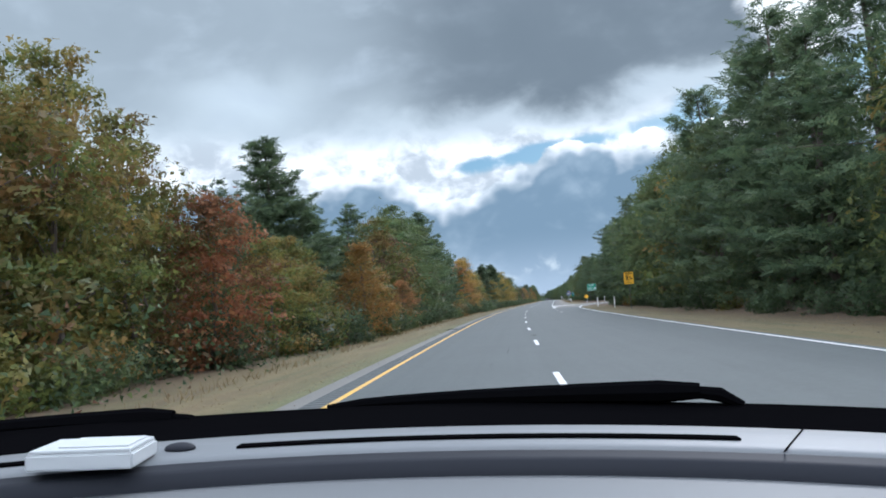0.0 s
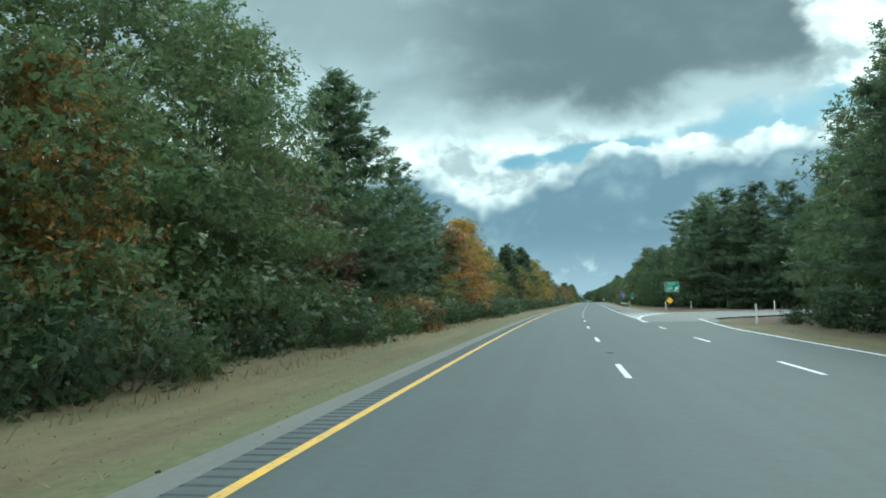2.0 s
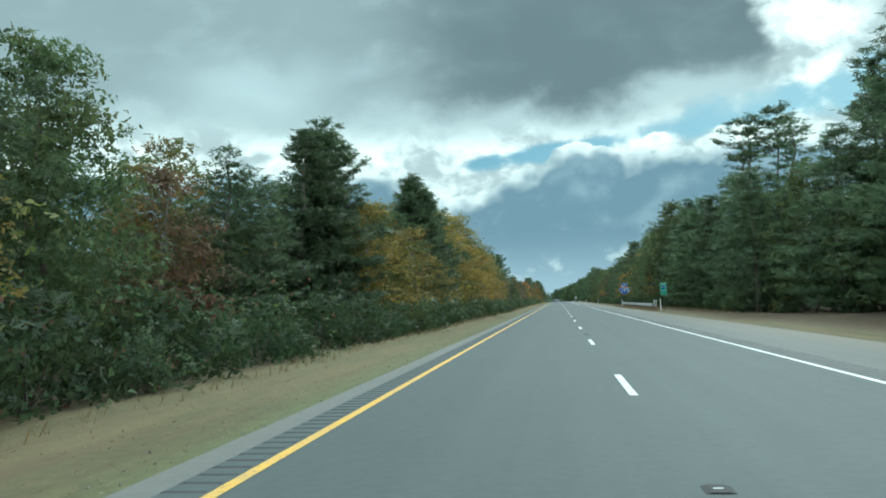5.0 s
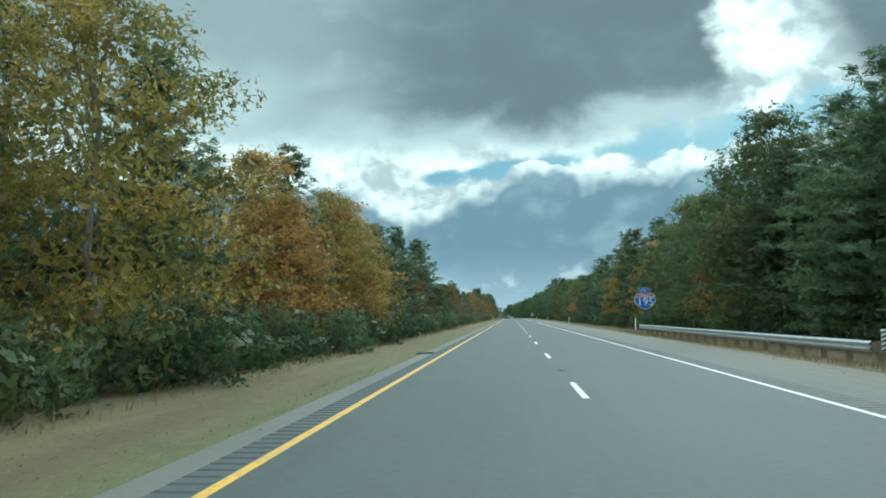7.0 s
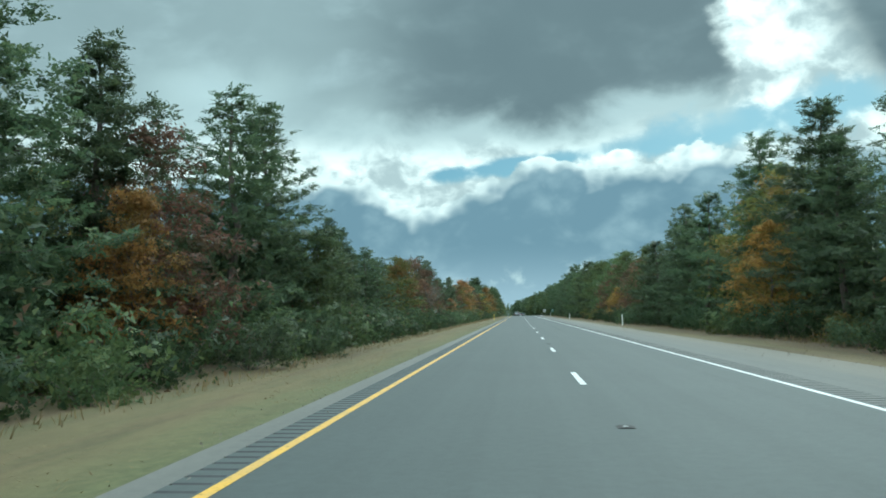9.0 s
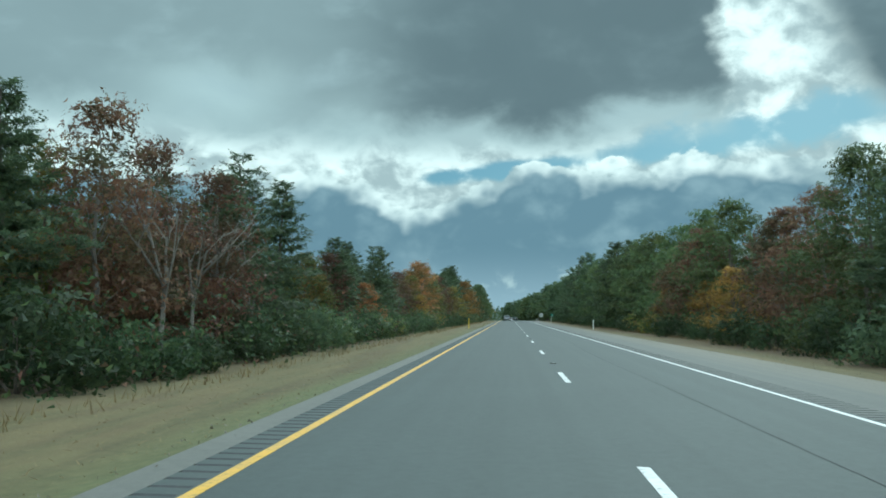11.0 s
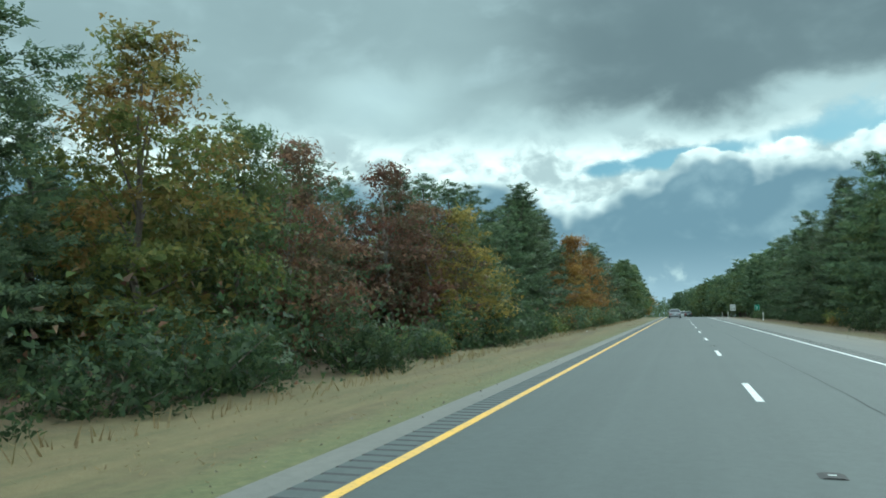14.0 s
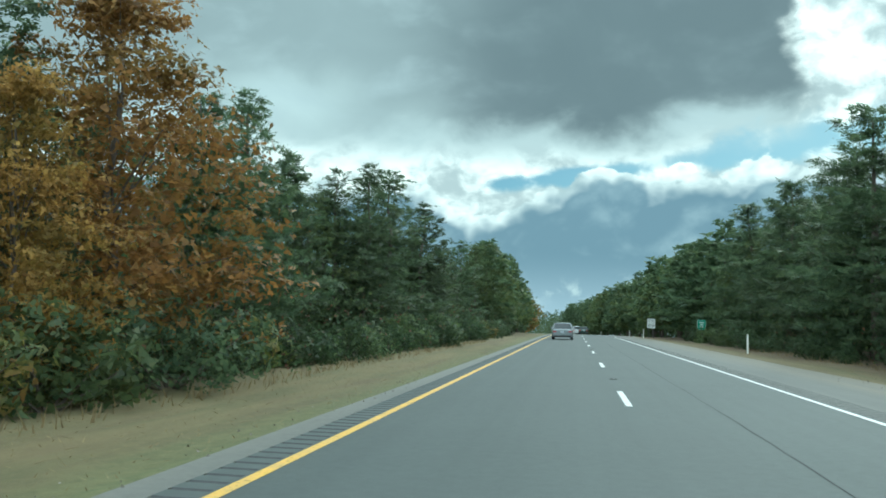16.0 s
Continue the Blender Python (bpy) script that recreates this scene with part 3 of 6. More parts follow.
def exit_edge(s):
    """The right edge line of the slowing lane before the exit."""
    return float(np.interp(s, [-60, 5, 32, 78, 95, 102, 109, 114], [4.2, 5.8, 6.0, 6.25, 6.4, 6.8, 7.35, 7.7]))


road = tagged(mesh_part("road", strip("road", LONG, -3.76, 3.85, 0, 0.12), ASPHALT, None), "worn grey asphalt carriageway with two lanes", "road", kind="structure")
tagged(mesh_part("road_left_edge", strip("road_left_edge", LONG, -4.5, -4.12, 0, 0.12), SHOULDER, None), "narrow grey asphalt edge beside the grass", "road shoulder", kind="structure")
tagged(mesh_part("slowing_lane", strip("slowing_lane", list(range(-120, 109, 2)), 3.85, lambda s: exit_edge(s) + 0.28, -0.003, 0.12), ASPHALT, None),
       "worn grey asphalt lane widening towards the exit", "road", kind="structure")
tagged(mesh_part("road_shoulder", strip("road_shoulder", list(range(150, 620, 5)) + list(range(620, 1600, 10)), 4.42, lambda s: 7.25 + 0.12 * noise.noise((s * 0.3, 0, 0)), -0.004, 0.12), SANDY, None),
       "pale grey sandy asphalt breakdown lane", "road shoulder", kind="structure")


def rumble(name, s0, s1, x0, x1, paving):
    v, faces, mi = [], [], []
    s = s0
    while s < s1:
        for d, z in ((0, 0.0), (0.02, -0.013), (0.07, -0.013), (0.09, 0.0)):
            v += [road_at(s + d, x0, z), road_at(s + d, x1, z)]
        s += 0.30
    n = len(v) // 2
    for k in range(n - 1):
        faces.append((2 * k, 2 * k + 1, 2 * k + 3, 2 * k + 2))
        mi.append(0 if k % 4 == 3 else 1)
    me = raw(name, v, faces)
    me.uv_layers.new(name="UVMap")
    ob = mesh_part(name, me, [paving, GROOVE], None)
    me.polygons.foreach_set("material_index", mi)
    tagged(ob, "row of dark grooves milled into the asphalt edge", "rumble strip", kind="stuff")


rumble("rumble_strip", -20, 640, -4.12, -3.76, ASPHALT)
rumble("rumble_strip", 150, 640, 3.85, 4.42, SANDY)


def ribbon(name, left, right, z, mat):
    v, faces, uv = [], [], []
    for (a, b), (c, d) in zip(left, right):
        v += [road_at(a, b, z), road_at(c, d, z)]
        uv += [(b, a), (d, c)]
    for k in range(len(left) - 1):
        faces.append((2 * k, 2 * k + 1, 2 * k + 3, 2 * k + 2))
    me = raw(name, v, faces)
    lay = me.uv_layers.new(name="UVMap")
    for lp in me.loops:
        lay.data[lp.index].uv = uv[lp.vertex_index]
    return mesh_part(name, me, mat, None)


def dense(pts, n=8):
    """A smooth line through pts."""
    out = []
    for k in range(len(pts) - 1):
        p0, p1, p2, p3 = [Vector(pts[min(max(k + j, 0), len(pts) - 1)]) for j in (-1, 0, 1, 2)]
        for i in range(n):
            t = i / n
            q = 0.5 * (2 * p1 + (p2 - p0) * t + (2 * p0 - 5 * p1 + 4 * p2 - p3) * t * t + (3 * p1 - p0 - 3 * p2 + p3) * t ** 3)
            out.append((q.x, q.y))
    return out + [tuple(pts[-1])]


RAMP_LEFT = [(104, 3.84), (107, 3.84), (113.5, 3.84), (119.8, 4.0), (125.9, 4.8), (134, 6.6), (139, 8.8), (144, 13.4), (148, 20), (152, 30), (158, 50), (164, 75), (168, 105), (170, 140)]
RAMP_RIGHT = [(106, 7.7), (108.5, 8.1), (111.5, 8.6), (114.5, 8.9), (117, 10.0), (119.3, 11.5), (122, 13.6), (126, 16.9), (130, 21.2), (135, 29.2), (143, 50), (151, 75), (156, 105), (158, 140)]
tagged(ribbon("exit_ramp", dense(RAMP_LEFT), dense(RAMP_RIGHT), -0.007, SHOULDER), "grey asphalt exit ramp bending away", "ramp", kind="structure")


def on_ramp(s, X, room=2.5):
    """Whether s, X lies on the exit ramp or within room of it."""
    if X < 9:
        return False
    near = float(np.interp(X, [b for a, b in RAMP_RIGHT], [a for a, b in RAMP_RIGHT]))
    far = float(np.interp(X, [b for a, b in RAMP_LEFT], [a for a, b in RAMP_LEFT]))
    return near - room < s < far + room


GORE_OUT = [(113.5, 3.9), (119.8, 4.2), (125.9, 5.2), (133.3, 7.0), (137.5, 8.3), (142, 8.4), (147, 7.8), (152, 7.3)]
tagged(ribbon("gore", dense([(a, 3.84) for a, b in GORE_OUT]), dense(GORE_OUT), -0.010, SHOULDER), "painted asphalt wedge between road and ramp", "gore", kind="structure")


def line_marking(name, pts, width, mat, label):
    l, r = [], []
    for k in range(len(pts)):
        a, b = pts[max(k - 1, 0)], pts[min(k + 1, len(pts) - 1)]
        d = Vector((b[0] - a[0], b[1] - a[1])).normalized()
        l.append((pts[k][0] + d.y * width / 2, pts[k][1] - d.x * width / 2))
        r.append((pts[k][0] - d.y * width / 2, pts[k][1] + d.x * width / 2))
    ob = ribbon(name, l, r, 0.004, mat)
    return tagged(ob, label, "road marking", kind="structure")


line_marking("yellow_edge_line", [(s, -3.66) for s in LONG], 0.12, YELLOW_PAINT, "solid yellow edge line beside the median")
line_marking("white_edge_line", [(s, 3.7) for s in list(range(108, 620, 4)) + list(range(620, 1600, 10))], 0.11, WHITE_PAINT, "solid white edge line beside the breakdown lane")
line_marking("slowing_lane_line", [(s, exit_edge(s)) for s in range(-110, 113, 2)] + dense([(113.6, 7.65), (116, 8.9), (119, 10.9), (124.5, 15.2), (129, 19.6), (134, 27)]), 0.13, WHITE_PAINT, "solid white line along the slowing lane and ramp")
line_marking("gore_line", dense([(107, 3.66), (113.5, 3.75), (119.8, 4.25), (125.9, 5.2), (133.3, 7.0), (137.9, 9.0), (142.8, 13.5), (146.5, 20), (150.5, 30)]), 0.24, WHITE_PAINT, "thick white line round the exit wedge")
lane_line = tagged(empty("lane_line"), "broken white line between the two lanes", "road marking", kind="structure")
_dash = raw("dash", [(-0.06, -1.52, 0), (0.06, -1.53, 0), (0.062, 1.5, 0), (-0.058, 1.53, 0)], [(0, 1, 2, 3)])
_dash.materials.append(WHITE_PAINT)
DASH0 = 13.3
for _k in range(-6, 70):
    _o = hang(new("dash", _dash), lane_line)
    _o.matrix_basis = on_road(DASH0 + 12.192 * _k, 0.0, 0.004)
exit_line = tagged(empty("exit_line"), "short white dashes between lane and slowing lane", "road marking", kind="structure")
for _k in range(-1, 3):
    _o = hang(new("dash", _dash), exit_line)
    _o.matrix_basis = on_road(86 + 11.1 * _k, 3.46, 0.005)
chevrons = tagged(empty("gore_stripes"), "white stripes painted across the exit wedge", "road marking", kind="structure")
for _k in range(8):
    _s = 118.6 + 2.3 * _k
    _w = float(np.interp(_s + 1.0, [a for a, b in GORE_OUT], [b for a, b in GORE_OUT])) - 3.95
    _m = raw("stripe", [(3.85, _s - 0.4, 0), (3.85 + _w, _s + 0.5, 0), (3.85 + _w, _s + 1.3, 0), (3.85, _s + 0.4, 0)], [(0, 1, 2, 3)])
    for _v in _m.vertices:
        _v.co = road_at(_v.co.y, _v.co.x, 0.0035)
    mesh_part("stripe", _m, WHITE_PAINT, chevrons)


def crack(s0, s1, X, wander, width):
    l, r = [], []
    s = s0
    while s < s1:
        w = width * (0.6 + 0.8 * abs(noise.noise((s * 0.7, X, 1))))
        c = X + wander * noise.noise((s * 0.05, X * 3, 5)) + 0.025 * noise.noise((s * 0.9, X, 2))
        l.append((s, c - w / 2))
        r.append((s, c + w / 2))
        s += 0.6
    tagged(ribbon("road_crack", l, r, 0.003, TAR_AND_SHADE), "dark crack running along the asphalt", "crack", kind="structure")


crack(325, 400, 1.9, 0.3, 0.012)
crack(406, 560, 1.4, 0.2, 0.012)
crack(17, 18.6, -1.15, 0.2, 0.007)
crack(20.5, 24.5, -0.95, 0.2, 0.007)

# ---------------------------------------------------------------- trees
rng = np.random.default_rng(7)


def leaf_quads(centres, normals, length, width, r):
    """Leaf-shaped quads (n, 4, 3) at centres, facing about normals."""
    n = len(centres)
    t = r.normal(size=(n, 3))
    nr = normals / np.maximum(np.linalg.norm(normals, axis=1, keepdims=True), 1e-6)
    t -= (t * nr).sum(1, keepdims=True) * nr
    t /= np.maximum(np.linalg.norm(t, axis=1, keepdims=True), 1e-6)
    b = np.cross(nr, t)
    L = (length * r.uniform(0.6, 1.3, n))[:, None]
    W = (width * r.uniform(0.6, 1.3, n))[:, None]
    k = r.uniform(-0.25, 0.25, n)[:, None]
    return np.stack([centres - t * L * 0.5 + b * W * 0.5 * (k + 0.75), centres + t * L * 0.5 + nr * L * 0.12, centres - b * W * 0.6 - t * L * k], 1)


def heart(H, low, reach, n, thin, r):
    """Dense shaded sprays in the heart of a crown; reach(f) is its radius at the height f."""
    f = r.uniform(0.0, 0.92, n)
    if thin:
        f = f[r.uniform(size=n) > thin * np.clip((f - 0.3) / 0.4, 0, 1)]
    n = len(f)
    a = r.uniform(0, 6.283, n)
    q = np.array([reach(v) for v in f]) * 0.54 * np.sqrt(r.uniform(0, 1, n))
    p = np.stack([q * np.cos(a), q * np.sin(a), low + f * (1 - low)], 1) * H
    size = 0.034 * H * (1.15 - 0.5 * f)
    out = np.stack([np.cos(a), np.sin(a), np.full(n, 0.1)], 1)
    return leaf_quads(p, r.normal(size=(n, 3)), size, size * 0.8, r), out


def broadleaf_crown(H, seed, leaves, size, low=0.14, spread=0.30, thin=0.0):
    """A crown of uneven clumps on limbs, with gaps between them."""
    r = np.random.default_rng(seed)
    clumps = []
    tries = 0
    while len(clumps) < 150 and tries < 900:
        tries += 1
        z = r.uniform(low, 0.97)
        f = (z - low) / (1 - low)
        rad = spread * (0.55 + 0.75 * math.sin(math.pi * min(f * 0.85 + 0.2, 1.0))) * (1 - 0.55 * f ** 2.2)
        a = r.uniform(0, 2 * math.pi)
        q = rad * math.sqrt(r.uniform(0.15, 1.0))
        clumps.append((q * math.cos(a) * H, q * math.sin(a) * H, z * H, H * r.uniform(0.04, 0.09) * (1.12 - 0.4 * f)))
    c = np.array(clumps)
    n = leaves
    which = r.integers(0, len(c), n)
    d = r.normal(size=(n, 3))
    d /= np.linalg.norm(d, axis=1, keepdims=True)
    rad = r.uniform(0.5, 1.2, n) ** 0.6
    p = c[which, :3] + d * (c[which, 3] * rad)[:, None] * np.array([1.45, 1.45, 0.55])
    loose = r.uniform(size=n) < 0.12
    p = np.where(loose[:, None], p + r.normal(size=(n, 3)) * 0.022 * H, p)
    p[:, 2] = np.maximum(p[:, 2], 0.02 * H)
    nr = d * 0.6 + r.normal(size=(n, 3)) * 0.6 + np.array([0, 0, 0.75])
    out = d * 0.55 + p / H * np.array([2.2, 2.2, 0]) + np.array([0, 0, 0.25]) + r.normal(size=(n, 3)) * 0.12
    if thin:
        keep = r.uniform(size=n) > thin * np.clip((p[:, 2] / H - 0.45) / 0.5, 0, 1)
        p, nr, out = p[keep], nr[keep], out[keep]
    q = leaf_quads(p, nr, size * 1.3, size * 1.1, r)
    # shaded sprays of leaves in the heart of each clump
    m = n // 5
    which = r.integers(0, len(c), m)
    which = which[r.uniform(size=m) > thin * np.clip((c[which, 2] / H - 0.4) / 0.4, 0, 1)]
    p = c[which, :3] * np.array([0.9, 0.9, 1.0]) + r.normal(size=(len(which), 3)) * (c[which, 3] * 0.3)[:, None]
    inner = leaf_quads(p, r.normal(size=(len(which), 3)), size * 1.6, size * 1.35, r)
    deep = r.normal(size=(len(which), 3)) * 0.3 + p / H * np.array([2.2, 2.2, 0])
    core, core_out = heart(H, low, lambda f: spread * (0.55 + 0.75 * math.sin(math.pi * min(f * 0.85 + 0.2, 1.0))) * (1 - 0.55 * f ** 2.2), max(n // 7, 130), thin, r)
    return np.concatenate([q, inner, core]), c, np.concatenate([out, deep, core_out]), len(q) + len(inner)


def pine_reach(f, spread):
    """Half the width of a pine's crown at the height f: widest low down, drawn out to a point."""
    return spread * (1.3 * min(1.0, 0.5 + 2.6 * f) * (1 - f) ** 0.8 + 0.05)


def pine_crown(H, seed, tufts, size, low=0.12, spread=0.22, flat=1.0, layered=False):
    """Separate whorls of near-level limbs that carry feathery plumes of needles, open towards the leader."""
    r = np.random.default_rng(seed)
    limbs = []
    z = low
    while z < 0.985:
        f = (z - low) / (1 - low)
        reach = pine_reach(f, spread)
        if layered:
            reach = spread * (0.55 + 0.6 * math.sin(math.pi * min(f * 0.9 + 0.15, 1.0))) * (1 - f ** 6)
        a0 = r.uniform(0, 6.28)
        k = int(r.integers(5, 8))
        for i in range(k):
            if r.uniform() < 0.14:
                continue
            a = a0 + 6.28 * i / k + r.uniform(-0.3, 0.3)
            ln = max(reach * r.uniform(0.55, 1.35), 0.02)
            rise = r.uniform(-0.08, 0.22) + 0.75 * f ** 2
            limbs.append((a, z + r.normal() * 0.006, ln, rise))
        z += r.uniform(0.05, 0.078) * (1.15 - 0.5 * f) * (0.85 if layered else 1.0)
    limbs = np.array(limbs)
    w = limbs[:, 2] ** 1.2 + 0.012
    which = r.choice(len(limbs), tufts, p=w / w.sum())
    u = np.where(r.uniform(size=tufts) < 0.25, r.uniform(0.0, 0.5, tufts), r.uniform(0.2, 1.0, tufts) ** 0.75)
    a, zz, ln, rise = limbs[which].T
    fan = r.normal(size=tufts) * 0.3 * (1.15 - u * 0.6)
    side = fan * ln
    base = np.stack([np.cos(a) * ln * u - np.sin(a) * side, np.sin(a) * ln * u + np.cos(a) * side, zz + ln * rise * u * u + r.normal(size=tufts) * 0.006], 1) * H
    per = 5
    n = tufts * per
    # needles point outwards along their twig
    way = np.repeat(a + fan * 1.6, per) + r.normal(size=n) * 0.75
    t = np.stack([np.cos(way), np.sin(way), r.normal(size=n) * 0.3 + 0.12], 1)
    t /= np.linalg.norm(t, axis=1, keepdims=True)
    p = np.repeat(base, per, 0) + r.normal(size=(n, 3)) * np.array([0.3, 0.3, 0.1]) * size
    b = np.cross(t, r.normal(size=(n, 3)) * np.array([0.6, 0.6, 0.5]) + np.array([0, 0, 0.9 * flat]))
    b /= np.maximum(np.linalg.norm(b, axis=1, keepdims=True), 1e-6)
    L = (size * 1.15 * r.uniform(0.6, 1.3, n))[:, None]
    W = (size * 0.44 * r.uniform(0.7, 1.3, n))[:, None]
    q = np.stack([p - b * W, p + t * L, p + b * W], 1)
    out = p / H * np.array([2.5, 2.5, 0]) + np.array([0, 0, 0.45]) + r.normal(size=p.shape) * 0.2
    core, core_out = heart(H, low, lambda f: pine_reach(f, spread) * (0.5 if layered else 1.0), 40 if layered else max(tufts, 150), 0.6, r)
    return np.concatenate([q, core]), limbs, np.concatenate([out, core_out]), n


def wood(H, limbs, broad, seed):
    """A tapered trunk with limbs out to the crown."""
    r = np.random.default_rng(seed)
    bm = bmesh.new()
    pts = [Vector((0, 0, -0.15))]
    for k in range(1, 7):
        pts.append(Vector((r.normal() * 0.012 * H, r.normal() * 0.012 * H, H * (0.86 if broad else 0.94) * k / 6)))
    R = (0.011 if broad else 0.016 if H < 15 else 0.011) * H
    pipe(bm, pts, [R * (1.25 - k / 5.2) + 0.012 for k in range(7)], 7)
    if broad:
        for c in limbs[::13]:
            z = max(c[2] * 0.62, 0.12 * H)
            tube(bm, (0, 0, z), (c[0] * 0.5, c[1] * 0.5, (z + c[2]) / 2 + 0.02 * H), 0.30 * R, 0.2 * R, 4)
            tube(bm, (c[0] * 0.5, c[1] * 0.5, (z + c[2]) / 2 + 0.02 * H), c[:3], 0.2 * R, 0.06 * R, 4)
    else:
        for a, z, ln, rise in limbs[::4]:
            tube(bm, (0, 0, z * H), (math.cos(a) * ln * H * 0.85, math.sin(a) * ln * H * 0.85, (z + ln * rise * 0.7) * H), 0.22 * R * (1.1 - z), 0.05 * R, 3)
    me = bpy.data.meshes.new("trunk")
    bm.to_mesh(me)
    bm.free()
    return me


COLOUR_WORDS = {"shrub": "dark green", "pine": "dark green", "green": "green", "olive": "olive-green", "yellow": "yellowing", "orange": "orange", "red": "red", "maroon": "dull maroon"}
PROTO = {}


def tree_kind(key, kind, H, seed, leaves, size, **how):
    if kind == "pine":
        q, limbs, out, open_faces = pine_crown(H, seed, leaves // 5, size, **how)
    else:
        q, limbs, out, open_faces = broadleaf_crown(H, seed, leaves, size, **how)
    crown = blades("crown", q, out, 0 if key[0].startswith(("far_", "back_")) else open_faces)
    crown.materials.append(LEAF[kind])
    trunk = wood(H, limbs, kind != "pine", seed)
    trunk.materials.append(PALE_BARK if kind in ("yellow", "maroon") else BARK)
    PROTO[key] = (kind, H, trunk, crown)


def bare_wood(H, seed):
    """A leafless tree: trunk, limbs and twigs."""
    r = np.random.default_rng(seed)
    bm = bmesh.new()

    def grow(a, d, ln, rad, level):
        b = a + d * ln
        tube(bm, a, b, rad, rad * 0.62, 5 if level < 2 else 3)
        if level == 4:
            return
        for _ in range(2 if level else 4):
            e = (d + Vector(r.normal(size=3)) * (0.42 if level else 0.34)).normalized()
            e.z = abs(e.z) * 0.8 + 0.25
            grow(a + d * ln * float(r.uniform(0.6, 1.0)), e.normalized(), ln * float(r.uniform(0.5, 0.72)), rad * 0.5, level + 1)

    grow(Vector((0, 0, -0.15)), Vector((0.02, 0.01, 1.0)), H * 0.42, 0.013 * H, 0)
    me = bpy.data.meshes.new("trunk")
    bm.to_mesh(me)
    bm.free()
    me.materials.append(PALE_BARK)
    return me


NEAR, MID, BACK, FAR = 5400, 1500, 500, 1100
for _n in range(4):
    tree_kind(("pine", _n), "pine", 10.0, 11 + _n, NEAR, 0.33, spread=0.235 + 0.03 * (_n % 3), low=0.04 + 0.03 * (_n % 2))
for _kind in ("green", "olive", "yellow", "orange", "red", "maroon"):
    for _n in range(2):
        tree_kind((_kind, _n), _kind, 8.5, 50 + 7 * _n + 13 * len(_kind), NEAR * 7 // 6, 0.195, spread=0.27 + 0.05 * _n, low=0.05 + 0.05 * _n, thin=0.55 if _kind in ("maroon", "yellow") else 0.12)
for _n in range(2):
    for _kind in ("green", "olive", "yellow"):
        tree_kind(("big_" + _kind, _n), _kind, 12.0, 250 + 7 * _n + 13 * len(_kind), 9000, 0.21, spread=0.27 + 0.04 * _n, low=0.06 + 0.05 * _n, thin=0.12)
    tree_kind(("big_pine", _n), "pine", 13.0, 271 + _n, 9000, 0.36, spread=0.235 + 0.04 * _n, low=0.06)
    # the far side of the road is never near
    for _kind in ("green", "olive", "orange", "maroon"):
        tree_kind(("across_" + _kind, _n), _kind, 12.0, 350 + 7 * _n + 13 * len(_kind), 3900, 0.34, spread=0.27 + 0.04 * _n, low=0.06 + 0.04 * _n, thin=0.1)
    tree_kind(("across_pine", _n), "pine", 13.0, 371 + _n, 3900, 0.52, spread=0.235 + 0.04 * _n, low=0.06)
tree_kind(("tall", 0), "pine", 18.0, 31, 1500, 0.40, low=0.78, spread=0.105, flat=1.3, layered=True)
tree_kind(("tall", 1), "pine", 18.0, 32, 1500, 0.40, low=0.64, spread=0.095, flat=1.3, layered=True)
tree_kind(("broad", 0), "pine", 13.0, 33, 12000, 0.40, low=0.14, spread=0.25, flat=1.2)
tree_kind(("broad", 1), "pine", 13.0, 34, 12000, 0.40, low=0.20, spread=0.245, flat=1.2)
for _n in range(2):
    tree_kind(("far_pine", _n), "pine", 10.0, 71 + _n, FAR, 0.55)
    tree_kind(("far_green", _n), "green", 9.0, 81 + _n, FAR, 0.48)
    tree_kind(("far_olive", _n), "olive", 9.0, 91 + _n, FAR, 0.48)
    tree_kind(("far_orange", _n), "orange", 9.0, 101 + _n, FAR, 0.48)

    tree_kind(("mid_pine", _n), "pine", 10.0, 111 + _n, MID, 0.5)
    for _kind in ("green", "olive", "orange"):
        tree_kind(("mid_" + _kind, _n), _kind, 9.0, 121 + 5 * _n + len(_kind), MID, 0.30)
        tree_kind(("back_" + _kind, _n), _kind, 9.0, 141 + 5 * _n + len(_kind), BACK, 0.45)
    tree_kind(("back_pine", _n), "pine", 10.0, 161 + _n, BACK, 0.65)

PLANTED = []
JOINED = []


